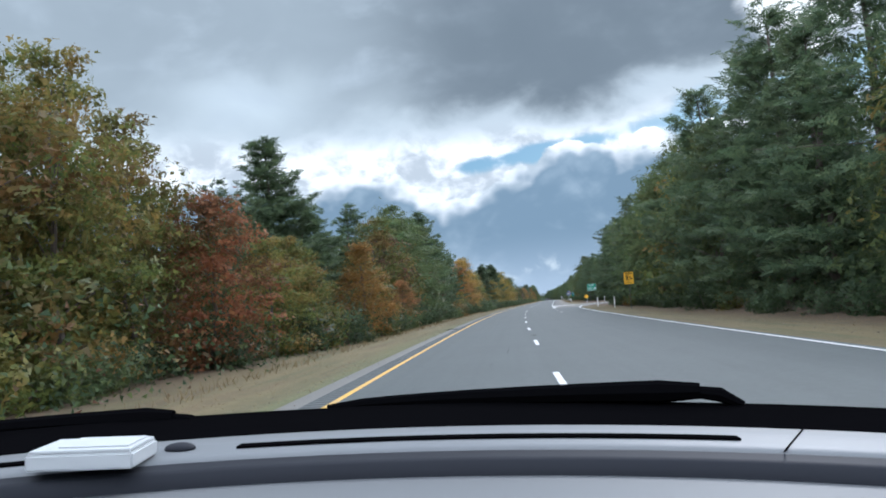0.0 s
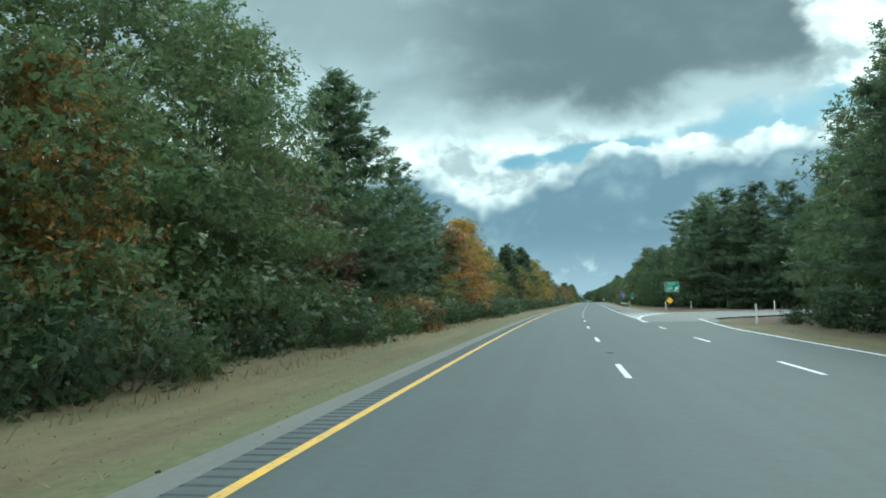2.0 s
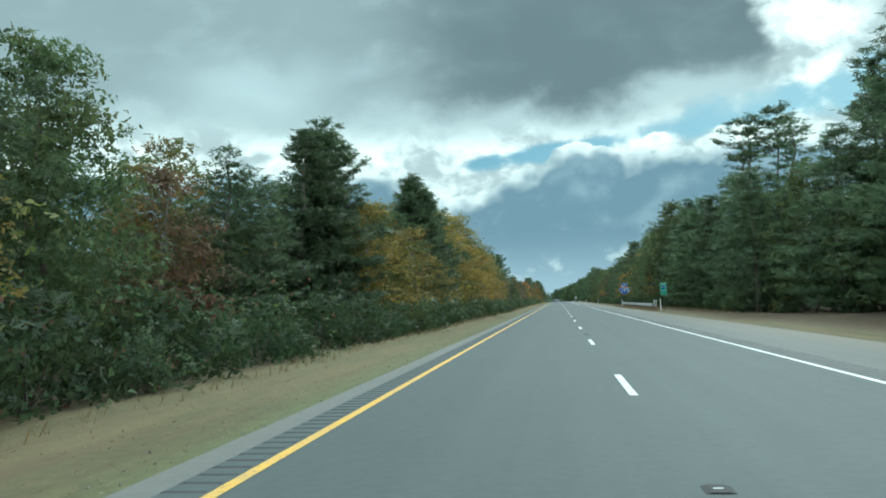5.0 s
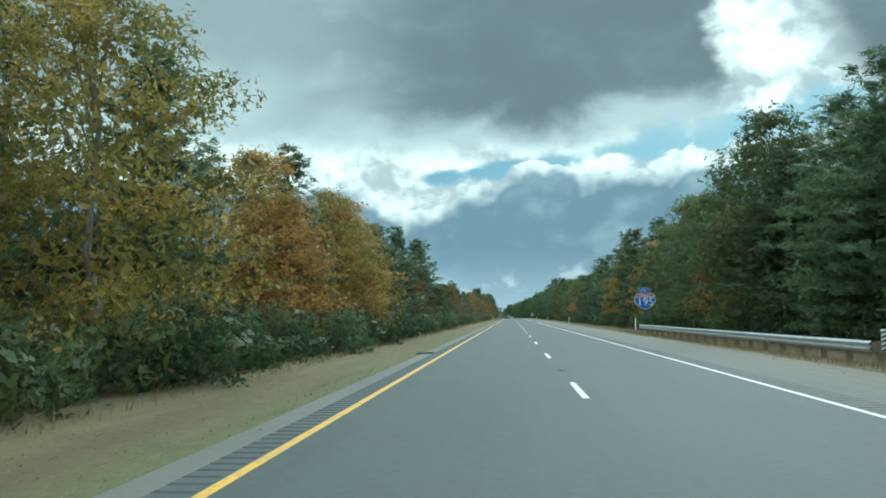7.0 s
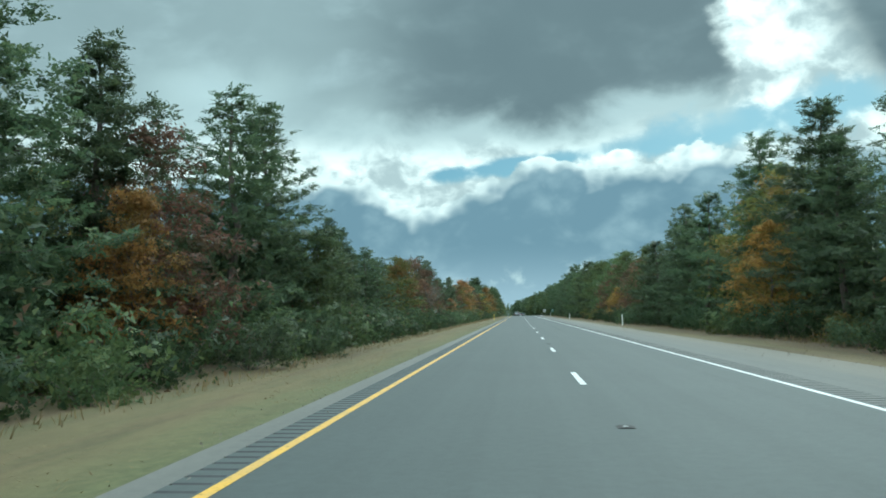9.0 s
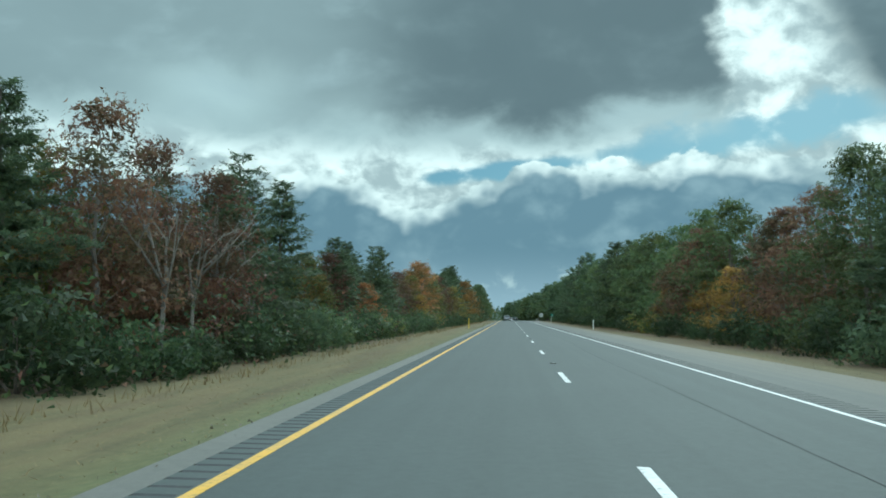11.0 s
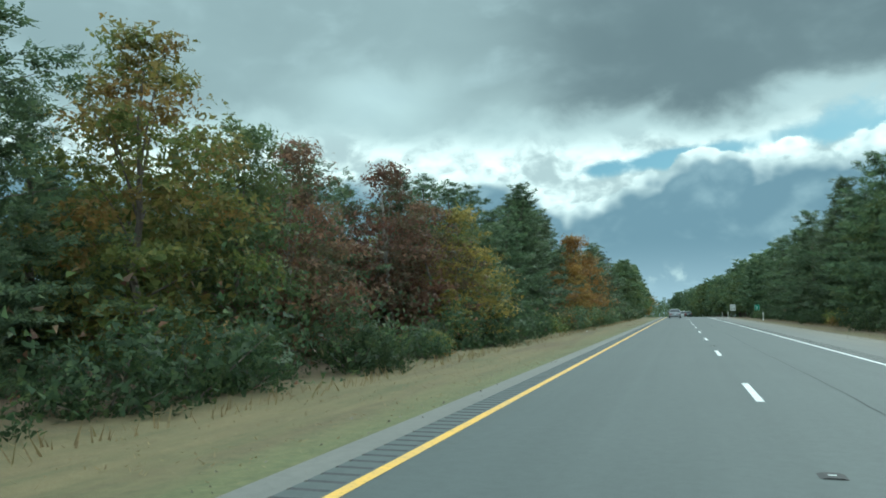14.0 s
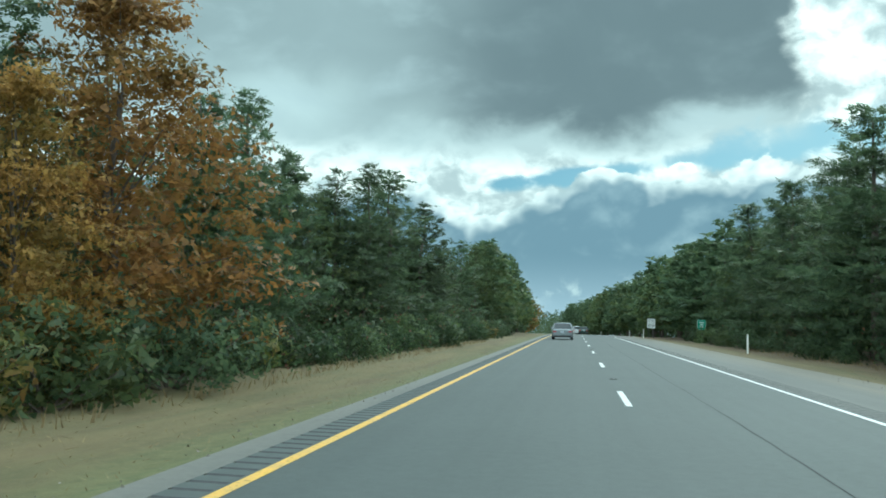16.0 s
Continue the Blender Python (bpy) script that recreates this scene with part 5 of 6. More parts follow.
def grass_blades():
    r = np.random.default_rng(12)
    out = []
    for n, lo, hi, s0, s1, h in ((30000, -8.2, -4.56, -2, 520, 0.05), (14000, 7.4, 11.0, 175, 530, 0.06), (5000, 8.2, 12.0, 10, 108, 0.06)):
        s = r.uniform(s0, s1, n)
        X = r.uniform(lo, hi, n)
        k = np.arange(S0, S1 + 1)
        a = np.interp(s, k, LINE[:, 2])
        x = np.interp(s, k, LINE[:, 0]) + X * np.cos(a)
        y = np.interp(s, k, LINE[:, 1]) + X * np.sin(a)
        c = np.stack([x, y, np.full(n, -0.06)], 1)
        ang = r.uniform(0, 6.28, n)
        t = np.stack([np.cos(ang), np.sin(ang), np.zeros(n)], 1)
        up = np.stack([r.normal(size=n), r.normal(size=n), np.full(n, 0.45)], 1) * (h * r.uniform(0.5, 1.8, n))[:, None]
        w = r.uniform(0.006, 0.016, n)[:, None]
        out.append(np.stack([c - t * w, c + t * w, c + up], 1))
    for n, lo, hi, s0, s1 in ((6000, -7.9, -7.1, -2, 530), (7000, 10.4, 12.0, 205, 530), (2500, 7.6, 8.6, 222, 272)):
        # longer seed grass along the edge of the woods and round the rail
        s, X = r.uniform(s0, s1, n), r.uniform(lo, hi, n)
        k = np.arange(S0, S1 + 1)
        a = np.interp(s, k, LINE[:, 2])
        c = np.stack([np.interp(s, k, LINE[:, 0]) + X * np.cos(a), np.interp(s, k, LINE[:, 1]) + X * np.sin(a), np.full(n, -0.07)], 1)
        ang = r.uniform(0, 6.28, n)
        t = np.stack([np.cos(ang), np.sin(ang), np.zeros(n)], 1) * r.uniform(0.008, 0.02, n)[:, None]
        up = np.stack([r.normal(size=n) * 0.35, r.normal(size=n) * 0.35, np.ones(n)], 1) * r.uniform(0.1, 0.32, n)[:, None]
        out.append(np.stack([c - t, c + t, c + up], 1))
    me = blades("verge_grass", np.concatenate(out))
    tagged(mesh_part("verge_grass", me, GRASS, None), "short dry tan grass tufts on the verges", "grass", kind="stuff")


grass_blades()


# ---------------------------------------------------------------- signs, posts and guard rail
def steel_posts(parent, xs, height):
    for x in xs:
        bm = bmesh.new()
        box(bm, x - 0.03, x + 0.03, 0.0, 0.045, -0.2, height, 0.006)
        part("post", bm, POST_STEEL, parent, "dark weathered steel post")


def plate(parent, name, pts, mat, y=-0.012, thick=0.006, label=""):
    bm = bmesh.new()
    outline_plate(bm, pts, y, y + thick)
    return part(name, bm, mat, parent, label)


def place(top, s, X, turn=0.0, z=-0.1):
    top.matrix_basis = on_road(s, X, z, turn)
    return top


def exit_sign():
    t = empty("exit_sign")
    steel_posts(t, (-0.55, 0.55), 4.0)
    plate(t, "border", rounded(2.0, 1.5, 0.12, 0, 3.25), SIGN_WHITE)
    plate(t, "panel", rounded(1.92, 1.42, 0.1, 0, 3.25), SIGN_GREEN, -0.017, 0.006)
    lettering("word", "EXIT", 0.46, SIGN_WHITE, t, 0.0, 3.62, -0.018, 1.15)
    lettering("number", "20", 0.72, SIGN_WHITE, t, -0.38, 2.98, -0.018, 0.8)
    bm = bmesh.new()
    outline_plate(bm, [(0.28, 2.72), (0.4, 2.6), (0.68, 2.9), (0.82, 2.76), (0.85, 3.22), (0.38, 3.2), (0.54, 3.05)], -0.022, -0.017)
    part("arrow", bm, SIGN_WHITE, t)
    return tagged(place(t, 177.0, 12.7, 4), "green exit sign with white border on two posts", "road sign")


def ramp_sign():
    t = empty("ramp_speed_sign")
    steel_posts(t, (0.0,), 3.2)
    plate(t, "border", rounded(0.92, 1.16, 0.07, 0, 2.8), SIGN_BLACK)
    plate(t, "panel", rounded(0.88, 1.12, 0.06, 0, 2.8), SIGN_YELLOW, -0.017, 0.006)
    lettering("word", "RAMP", 0.24, SIGN_BLACK, t, 0, 3.17, -0.018, 0.6)
    lettering("number", "25", 0.52, SIGN_BLACK, t, 0, 2.78, -0.018, 0.62)
    lettering("unit", "M.P.H.", 0.18, SIGN_BLACK, t, 0, 2.42, -0.018, 0.5)
    return tagged(place(t, 73.3, 9.8, 2), "yellow ramp speed sign with black figures on a post", "road sign")


def diamond_sign():
    t = empty("diamond_marker")
    steel_posts(t, (0.0,), 1.5)
    plate(t, "panel", [(0, 0.85), (0.44, 1.29), (0, 1.73), (-0.44, 1.29)], SIGN_YELLOW, -0.012, 0.008)
    return tagged(place(t, 160.0, 10.7, 3), "plain yellow diamond marker on a short post", "road sign")


def mile_sign():
    t = empty("mile_sign")
    steel_posts(t, (0.0,), 2.6)
    plate(t, "border", rounded(0.62, 1.22, 0.05, 0, 2.15), SIGN_WHITE)
    plate(t, "panel", rounded(0.59, 1.19, 0.04, 0, 2.15), SIGN_GREEN, -0.017, 0.006)
    lettering("word", "WEST", 0.19, SIGN_WHITE, t, 0, 2.6, -0.018, 0.38)
    shield(t, 0, 2.28, 0.19, 0.16, -0.019)
    lettering("word", "MILE", 0.17, SIGN_WHITE, t, 0, 1.98, -0.018, 0.38)
    lettering("number", "35", 0.22, SIGN_WHITE, t, 0, 1.73, -0.018, 0.24)
    return tagged(place(t, 226.7, 9.5, 3), "tall narrow green mile sign on a post", "road sign")


def shield_outline():
    pts = []
    for a in range(21):
        q = -1 + 2 * a / 20
        pts.append((q * 0.84, 0.86 + 0.09 * (1 - abs(2 * abs(q) - 1)) - 0.03))
    side = [(0.9, 0.62), (1.0, 0.3), (1.0, 0.05), (0.9, -0.25), (0.68, -0.55), (0.38, -0.8), (0.0, -0.95)]
    return pts + side + [(-x, z) for x, z in side[-2::-1]]


def shield(parent, x, z, k, h, y):
    """A route shield, k and h half its width and height."""
    o = shield_outline()
    plate(parent, "shield_border", [(a * k + x, b * h + z) for a, b in o], SIGN_WHITE, y, 0.004)
    plate(parent, "shield_panel", [(x - 0.925 * k, z + 0.47 * h), (x + 0.925 * k, z + 0.47 * h)] + [(a * 0.95 * k + x, b * 0.95 * h + z) for a, b in o if b < 0.4] , SIGN_BLUE, y - 0.005, 0.004)
    top = [(a * 0.95 * k + x, b * 0.95 * h + z) for a, b in o if b > 0.58] + [(x + 0.915 * k, z + 0.52 * h), (x - 0.915 * k, z + 0.52 * h)]
    plate(parent, "shield_band", top, SIGN_RED, y - 0.005, 0.004)


def route_sign():
    t = empty("route_shield_sign")
    steel_posts(t, (-0.3, 0.3), 3.4)
    plate(t, "direction_border", rounded(0.88, 0.42, 0.03, 0, 3.31), SIGN_WHITE)
    plate(t, "direction_panel", rounded(0.85, 0.39, 0.03, 0, 3.31), SIGN_BLUE, -0.017, 0.006)
    lettering("word", "WEST", 0.32, SIGN_WHITE, t, 0, 3.31, -0.018, 0.64)
    shield(t, 0, 2.47, 0.80, 0.66, -0.014)
    lettering("small_word", "INTERSTATE", 0.15, SIGN_WHITE, t, 0, 2.93, -0.021, 0.95)
    lettering("number", "195", 0.84, SIGN_WHITE, t, 0.03, 2.42, -0.021, 1.06)
    return tagged(place(t, 266.2, 9.0, 3), "blue and red interstate shield under a small blue plate", "road sign")


def speed_sign():
    t = empty("speed_limit_sign")
    steel_posts(t, (-0.3, 0.3), 3.4)
    plate(t, "border", rounded(1.05, 1.3, 0.07, 0, 2.9), SIGN_BLACK)
    plate(t, "panel", rounded(1.0, 1.25, 0.06, 0, 2.9), SIGN_WHITE, -0.017, 0.006)
    lettering("word", "SPEED", 0.22, SIGN_BLACK, t, 0, 3.37, -0.018, 0.85)
    lettering("word", "LIMIT", 0.22, SIGN_BLACK, t, 0, 3.12, -0.018, 0.8)
    lettering("number", "65", 0.56, SIGN_BLACK, t, 0, 2.64, -0.018, 0.75)
    return tagged(place(t, 577.0, 8.9, 2, -1.05), "white speed limit sign with black figures", "road sign")


def small_green_sign():
    t = empty("green_guide_sign")
    steel_posts(t, (0.0,), 2.2)
    plate(t, "border", rounded(0.76, 0.96, 0.04, 0, 1.75), SIGN_WHITE)
    plate(t, "panel", rounded(0.72, 0.92, 0.04, 0, 1.75), SIGN_GREEN, -0.017, 0.006)
    for k, w in ((1.95, 0.4), (1.75, 0.3), (1.55, 0.36)):
        plate(t, "legend_bar", rounded(w, 0.1, 0.02, 0, k), SIGN_WHITE, -0.02, 0.003)
    return tagged(place(t, 549.8, 10.9, 3), "small green guide sign on a single post", "road sign")


def delineator(mat, label):
    t = empty("delineator_post")
    bm = bmesh.new()
    outline_plate(bm, [(-0.05, -0.1), (0.05, -0.1), (0.05, 1.12), (0.03, 1.16), (-0.03, 1.16), (-0.05, 1.12)], -0.012, 0.012)
    part("blade", bm, mat, t)
    bm = bmesh.new()
    outline_plate(bm, rounded(0.075, 0.11, 0.01, 0, 1.05), -0.018, -0.012)
    part("reflector", bm, SIGN_WHITE if mat is POST_WHITE else SIGN_YELLOW, t)
    return tagged(t, label, "delineator", "posts along the road")


exit_sign(), ramp_sign(), diamond_sign(), mile_sign(), route_sign(), speed_sign(), small_green_sign()
_post = delineator(POST_WHITE, "slim white plastic delineator post with a reflector")
place(_post, 85.5, 9.6)
for _s, _X in ((104, 9.3), (171, 11.2), (176, 15.2), (184, 21), (189, 24.5), (150.5, 21.0), (224.8, 8.9), (270.4, 8.9), (342, 8.8), (416.5, 8.5), (521.5, 9.1), (577.5, 8.0), (612, 9.2), (670, 9.2)):
    copy_thing(_post, on_road(_s, _X, -0.1))
place(delineator(POST_YELLOW, "slim yellow plastic post on the median grass"), 415.2, -6.0)


def guard_rail():
    t = empty("guard_rail")
    prof = [(0.0, 0.52), (0.0, 0.545), (0.07, 0.585), (0.07, 0.62), (0.0, 0.66), (0.0, 0.70), (0.07, 0.74), (0.07, 0.775), (0.0, 0.815), (0.0, 0.84)]
    seg, s = 3.81, 228.0
    while s < 264:
        v, faces = [], []
        for a in (0.0, seg + 0.1):
            for off, z in prof:
                v.append(road_at(s + a, 8.55 - off, z - 0.21))
            for off, z in prof[::-1]:
                v.append(road_at(s + a, 8.555 - off + 0.004, z - 0.21))
        n = len(prof) * 2
        for k in range(n):
            j = (k + 1) % n
            faces.append((k, j, j + n, k + n))
        mesh_part("rail_beam", raw("rail_beam", v, faces), STEEL, t)
        for d in (0.0, seg / 2):
            bm = bmesh.new()
            box(bm, -0.08, 0.08, -0.07, 0.07, -0.3, 0.61, 0.01)
            box(bm, -0.2, -0.08, -0.06, 0.06, 0.32, 0.59, 0.01)
            p = part("rail_post", bm, POST_WOOD, t)
            p.matrix_basis = on_road(s + d, 8.76, 0)
        s += seg
    return tagged(t, "galvanised corrugated guard rail on weathered wooden posts", "guard rail")


guard_rail()


def hazard_marker():
    t = empty("hazard_marker")
    steel_posts(t, (0.0,), 1.0)
    plate(t, "panel", rounded(0.32, 0.6, 0.02, 0, 0.7), SIGN_WHITE)
    for k in range(5):
        z = 0.44 + 0.12 * k
        pts = [(-0.15, z - 0.05), (0.15, z + 0.08), (0.15, min(z + 0.14, 0.99)), (-0.15, z + 0.01)]
        plate(t, "stripe", pts, SIGN_BLACK, -0.018, 0.004)
    return tagged(place(t, 227.4, 8.7, 0, -0.05), "black and white striped panel at the rail's end", "hazard marker")


hazard_marker()


def pavement_marker():
    t = empty("pavement_marker")
    bm = bmesh.new()
    outline_plate(bm, [(-0.11, 0.0), (-0.06, 0.012), (0.06, 0.012), (0.11, 0.0)], -0.12, 0.12)
    part("casting", bm, IRON, t)
    bm = bmesh.new()
    box(bm, -0.035, 0.035, -0.012, 0.012, 0.01, 0.015, 0.002)
    part("reflector", bm, SIGN_WHITE, t)
    return tagged(t, "dark cast iron reflector plate set in the asphalt", "road stud", "road studs on the lane line")


_stud = pavement_marker()
_stud.matrix_basis = on_road(30.7 - 24.384, 0.05, 0.001)
for _k in range(0, 30):
    copy_thing(_stud, on_road(30.7 + 24.384 * _k, 0.05, 0.001))


def storm_drain():
    t = empty("storm_drain")
    bm = bmesh.new()
    for x0, x1, y0, y1 in ((-0.32, 0.32, -0.42, -0.36), (-0.32, 0.32, 0.36, 0.42), (-0.32, -0.27, -0.36, 0.36), (0.27, 0.32, -0.36, 0.36)):
        box(bm, x0, x1, y0, y1, 0.001, 0.014)
    part("frame", bm, IRON, t)
    for k in range(9):
        bm = bmesh.new()
        box(bm, -0.27, 0.27, -0.33 + 0.08 * k, -0.30 + 0.08 * k, 0.001, 0.012)
        part("bar", bm, IRON, t)
    # no hole is cut: a thin black sheet stands for the shaded pit
    bm = bmesh.new()
    box(bm, -0.27, 0.27, -0.36, 0.36, 0.0, 0.004)
    part("pit_shade", bm, TAR_AND_SHADE, t, "black sheet beneath the bars for the shade of a pit")
    t.matrix_basis = on_road(416.4, -4.42, 0.002)
    return tagged(t, "dark cast iron drain grate in the shoulder", "drain grate", "drains beside the median")


_drain = storm_drain()
for _s, _X in ((46.0, -4.42), (234.8, -4.42)):
    copy_thing(_drain, on_road(_s, _X, 0.002))


def gravel():
    """Loose stones along the outer edges of the shoulders."""
    r = np.random.default_rng(77)
    out = []
    for n, mid_x, spread, s0, s1 in ((5000, 7.35, 0.5, 178, 530), (1500, 7.9, 0.4, 5, 105), (2500, -4.75, 0.25, -2, 520)):
        for s, X, k in zip(r.uniform(s0, s1, n), mid_x + r.normal(size=n) * spread, r.uniform(0.008, 0.03, n)):
            c = np.array(road_at(s, X, 0.0)) + np.array([0, 0, -0.03 if X > 7.6 or X < -4.6 else 0.004])
            p = c + r.uniform(-1, 1, (4, 3)) * np.array([k, k, k * 0.3]) + np.array([[0, 0, 0], [0, 0, 0], [0, 0, 0], [0, 0, k]])
            out += [p[[0, 1, 3]], p[[1, 2, 3]], p[[2, 0, 3]]]
    tagged(mesh_part("shoulder_gravel", blades("shoulder_gravel", np.array(out)), STONE, None), "scattered grey-brown gravel along the shoulder edge", "gravel", kind="stuff")


gravel()


def litter_scrap(seed):
    r = np.random.default_rng(seed)
    bm = bmesh.new()
    g = [[bm.verts.new((0.04 * (i - 1.5) + r.normal() * 0.008, 0.03 * (j - 1.5) + r.normal() * 0.01, 0.02 + r.uniform(0, 0.05))) for j in range(4)] for i in range(4)]
    for i in range(3):
        for j in range(3):
            bm.faces.new((g[i][j], g[i + 1][j], g[i + 1][j + 1], g[i][j + 1]))
    return part("paper_scrap", bm, WHITE_SCRAP, None)


for _i, (_s, _X) in enumerate(((467, -7.2), (459.5, -7.4), (262, -7.3), (258.5, -7.5))):
    _o = litter_scrap(900 + _i)
    _o.matrix_basis = on_road(_s, _X, -0.07, 40 * _i)
    tagged(_o, "crumpled white paper scrap lying in the grass", "litter", "scraps on the verge")

# ---------------------------------------------------------------- vehicles
def car_paint(name, colour):
    m, nt, b = material(name, 0.32, 0.5)
    n = tex_noise(nt, 3.0, 5)
    nt.links.new(mix(nt, n, tuple(v * 0.85 for v in colour), colour), b.inputs["Base Color"])
    b.inputs["Coat Weight"].default_value = 0.6
    return m


GLASS_DARK, _gt, _gb = material("tinted_glass", 0.06)
_gb.inputs["Base Color"].default_value = (0.02, 0.025, 0.028, 1)
TYRE = plain("tyre_rubber", (0.025, 0.025, 0.026), 0.9, 0, 0.2)
RIM = plain("alloy_rim", (0.45, 0.46, 0.47), 0.35, 0.8, 0.15)
BLACK_TRIM = plain("black_trim", (0.03, 0.03, 0.032), 0.6, 0, 0.2)
TAIL = plain("tail_lamp_lens", (0.42, 0.02, 0.02), 0.2, 0, 0.1)


def loft(bm, sections):
    """Skins closed rings of points; sections run along y."""
    rings = [[bm.verts.new(p) for p in sec] for sec in sections]
    n = len(rings[0])
    for a, b in zip(rings, rings[1:]):
        for k in range(n):
            j = (k + 1) % n
            bm.faces.new((a[k], a[j], b[j], b[k]))
    bm.faces.new(rings[0])
    bm.faces.new(rings[-1][::-1])
    bmesh.ops.recalc_face_normals(bm, faces=bm.faces)


def ring(y, w, z0, z1, top=0.92):
    return [(-w * 0.9, y, z0), (-w, y, z0 + 0.16), (-w, y, z1 - 0.22), (-w * top, y, z1 - 0.04), (-w * 0.6, y, z1), (w * 0.6, y, z1), (w * top, y, z1 - 0.04), (w, y, z1 - 0.22), (w, y, z0 + 0.16), (w * 0.9, y, z0)]


def vehicle(name, paint, L, W, belt, roof, boot, label):
    t = empty(name)
    w = W / 2
    bm = bmesh.new()
    loft(bm, [ring(-L / 2, w * 0.84, 0.42, belt - 0.12), ring(-L / 2 + 0.1, w * 0.93, 0.3, belt - 0.03), ring(-L / 2 + 0.5, w * 0.98, 0.24, belt), ring(-L * 0.1, w, 0.22, belt - 0.02), ring(L * 0.2, w, 0.22, belt - 0.03),
              ring(L / 2 - 0.6, w * 0.97, 0.24, belt - 0.14), ring(L / 2 - 0.12, w * 0.88, 0.3, belt - 0.25), ring(L / 2, w * 0.75, 0.4, belt - 0.36)])
    part("body", bm, paint, t, smooth=False)
    y0, y1 = -L / 2 + boot, L * 0.22
    def cabin(inset, zt, ya, yb, yc, yd, zb):
        return [[(-w * 0.94 + inset, ya, zb), (w * 0.94 - inset, ya, zb), (w * 0.94 - inset, yd, zb), (-w * 0.94 + inset, yd, zb)],
                [(-w * 0.74 + inset, yb, zt), (w * 0.74 - inset, yb, zt), (w * 0.74 - inset, yc, zt), (-w * 0.74 + inset, yc, zt)]]
    bm = bmesh.new()
    loft(bm, cabin(0.0, roof - 0.05, y0, y0 + 0.75 if boot > 0.3 else y0 + 0.3, y1 - 0.75, y1, belt - 0.06))
    part("glasshouse", bm, GLASS_DARK, t, "dark tinted windows")
    bm = bmesh.new()
    yb, yc = (y0 + 0.72 if boot > 0.3 else y0 + 0.28), y1 - 0.7
    loft(bm, [[(-w * 0.75, yb, roof - 0.06), (w * 0.75, yb, roof - 0.06), (w * 0.75, yc, roof - 0.06), (-w * 0.75, yc, roof - 0.06)],
              [(-w * 0.62, yb + 0.14, roof), (w * 0.62, yb + 0.14, roof), (w * 0.62, yc - 0.2, roof), (-w * 0.62, yc - 0.2, roof)]])
    part("roof", bm, paint, t)
    for sx in (-1, 1):
        for (ya, za), (yb2, zb) in ((((y0, belt - 0.05)), ((yb, roof - 0.05))), (((y1, belt - 0.05)), ((yc, roof - 0.05))), (((-0.05, belt - 0.05)), ((-0.05, roof - 0.05)))):
            bm = bmesh.new()
            tube(bm, (sx * w * 0.94, ya, za), (sx * w * 0.75, yb2, zb), 0.045, 0.04, 6)
            part("pillar", bm, paint, t)
        for y in (-L * 0.31, L * 0.31):
            bm = bmesh.new()
            tube(bm, (sx * (w - 0.22), y, 0.32), (sx * (w - 0.01), y, 0.32), 0.32, 0.32, 20)
            wheel = part("tyre", bm, TYRE, t)
            bm = bmesh.new()
            tube(bm, (sx * (w - 0.03), y, 0.32), (sx * (w + 0.005), y, 0.32), 0.2, 0.18, 14)
            part("rim", bm, RIM, wheel)
        bm = bmesh.new()
        box(bm, sx * w * 0.7 - 0.16, sx * w * 0.7 + 0.16, -L / 2 - 0.005, -L / 2 + 0.14, belt - 0.32, belt - 0.16, 0.03)
        part("tail_lamp", bm, TAIL, t, "red tail lamp")
        bm = bmesh.new()
        box(bm, sx * (w + 0.09) - 0.09, sx * (w + 0.09) + 0.09, y1 - 0.5, y1 - 0.38, belt - 0.02, belt + 0.12, 0.03)
        part("wing_mirror", bm, paint, t)
    bm = bmesh.new()
    box(bm, -w * 0.86, w * 0.86, -L / 2 - 0.07, -L / 2 + 0.3, 0.36, 0.6, 0.05)
    part("rear_bumper", bm, paint, t)
    bm = bmesh.new()
    box(bm, -w * 0.8, w * 0.8, -L / 2 - 0.02, -L / 2 + 0.3, 0.22, 0.37, 0.03)
    part("rear_valance", bm, BLACK_TRIM, t)
    bm = bmesh.new()
    box(bm, -0.16, 0.16, -L / 2 - 0.03, -L / 2, belt - 0.34, belt - 0.2, 0.008)
    p = part("number_plate", bm, SIGN_WHITE, t)
    bm = bmesh.new()
    box(bm, -0.11, 0.11, -L / 2 - 0.036, -L / 2 - 0.028, belt - 0.29, belt - 0.25)
    part("plate_bar", bm, SIGN_BLUE, p)
    return tagged(t, label, "car", "cars on the road")


vehicle("sedan", car_paint("silver_paint", (0.24, 0.26, 0.275)), 4.75, 1.84, 0.94, 1.47, 0.62, "silver four-door sedan on the asphalt").matrix_basis = on_road(543.5, -1.95)
vehicle("suv", car_paint("black_paint", (0.03, 0.03, 0.033)), 4.7, 1.9, 1.15, 1.75, 0.1, "black sport utility vehicle on the asphalt").matrix_basis = on_road(602, -1.7)
vehicle("hatchback", car_paint("dark_green_paint", (0.03, 0.06, 0.05)), 4.4, 1.8, 1.02, 1.5, 0.12, "dark hatchback on the asphalt").matrix_basis = on_road(624, 1.8)
vehicle("pickup_van", car_paint("white_paint", (0.7, 0.7, 0.7)), 4.9, 1.95, 1.15, 1.85, 0.1, "white van far ahead on the asphalt").matrix_basis = on_road(650, 1.9)


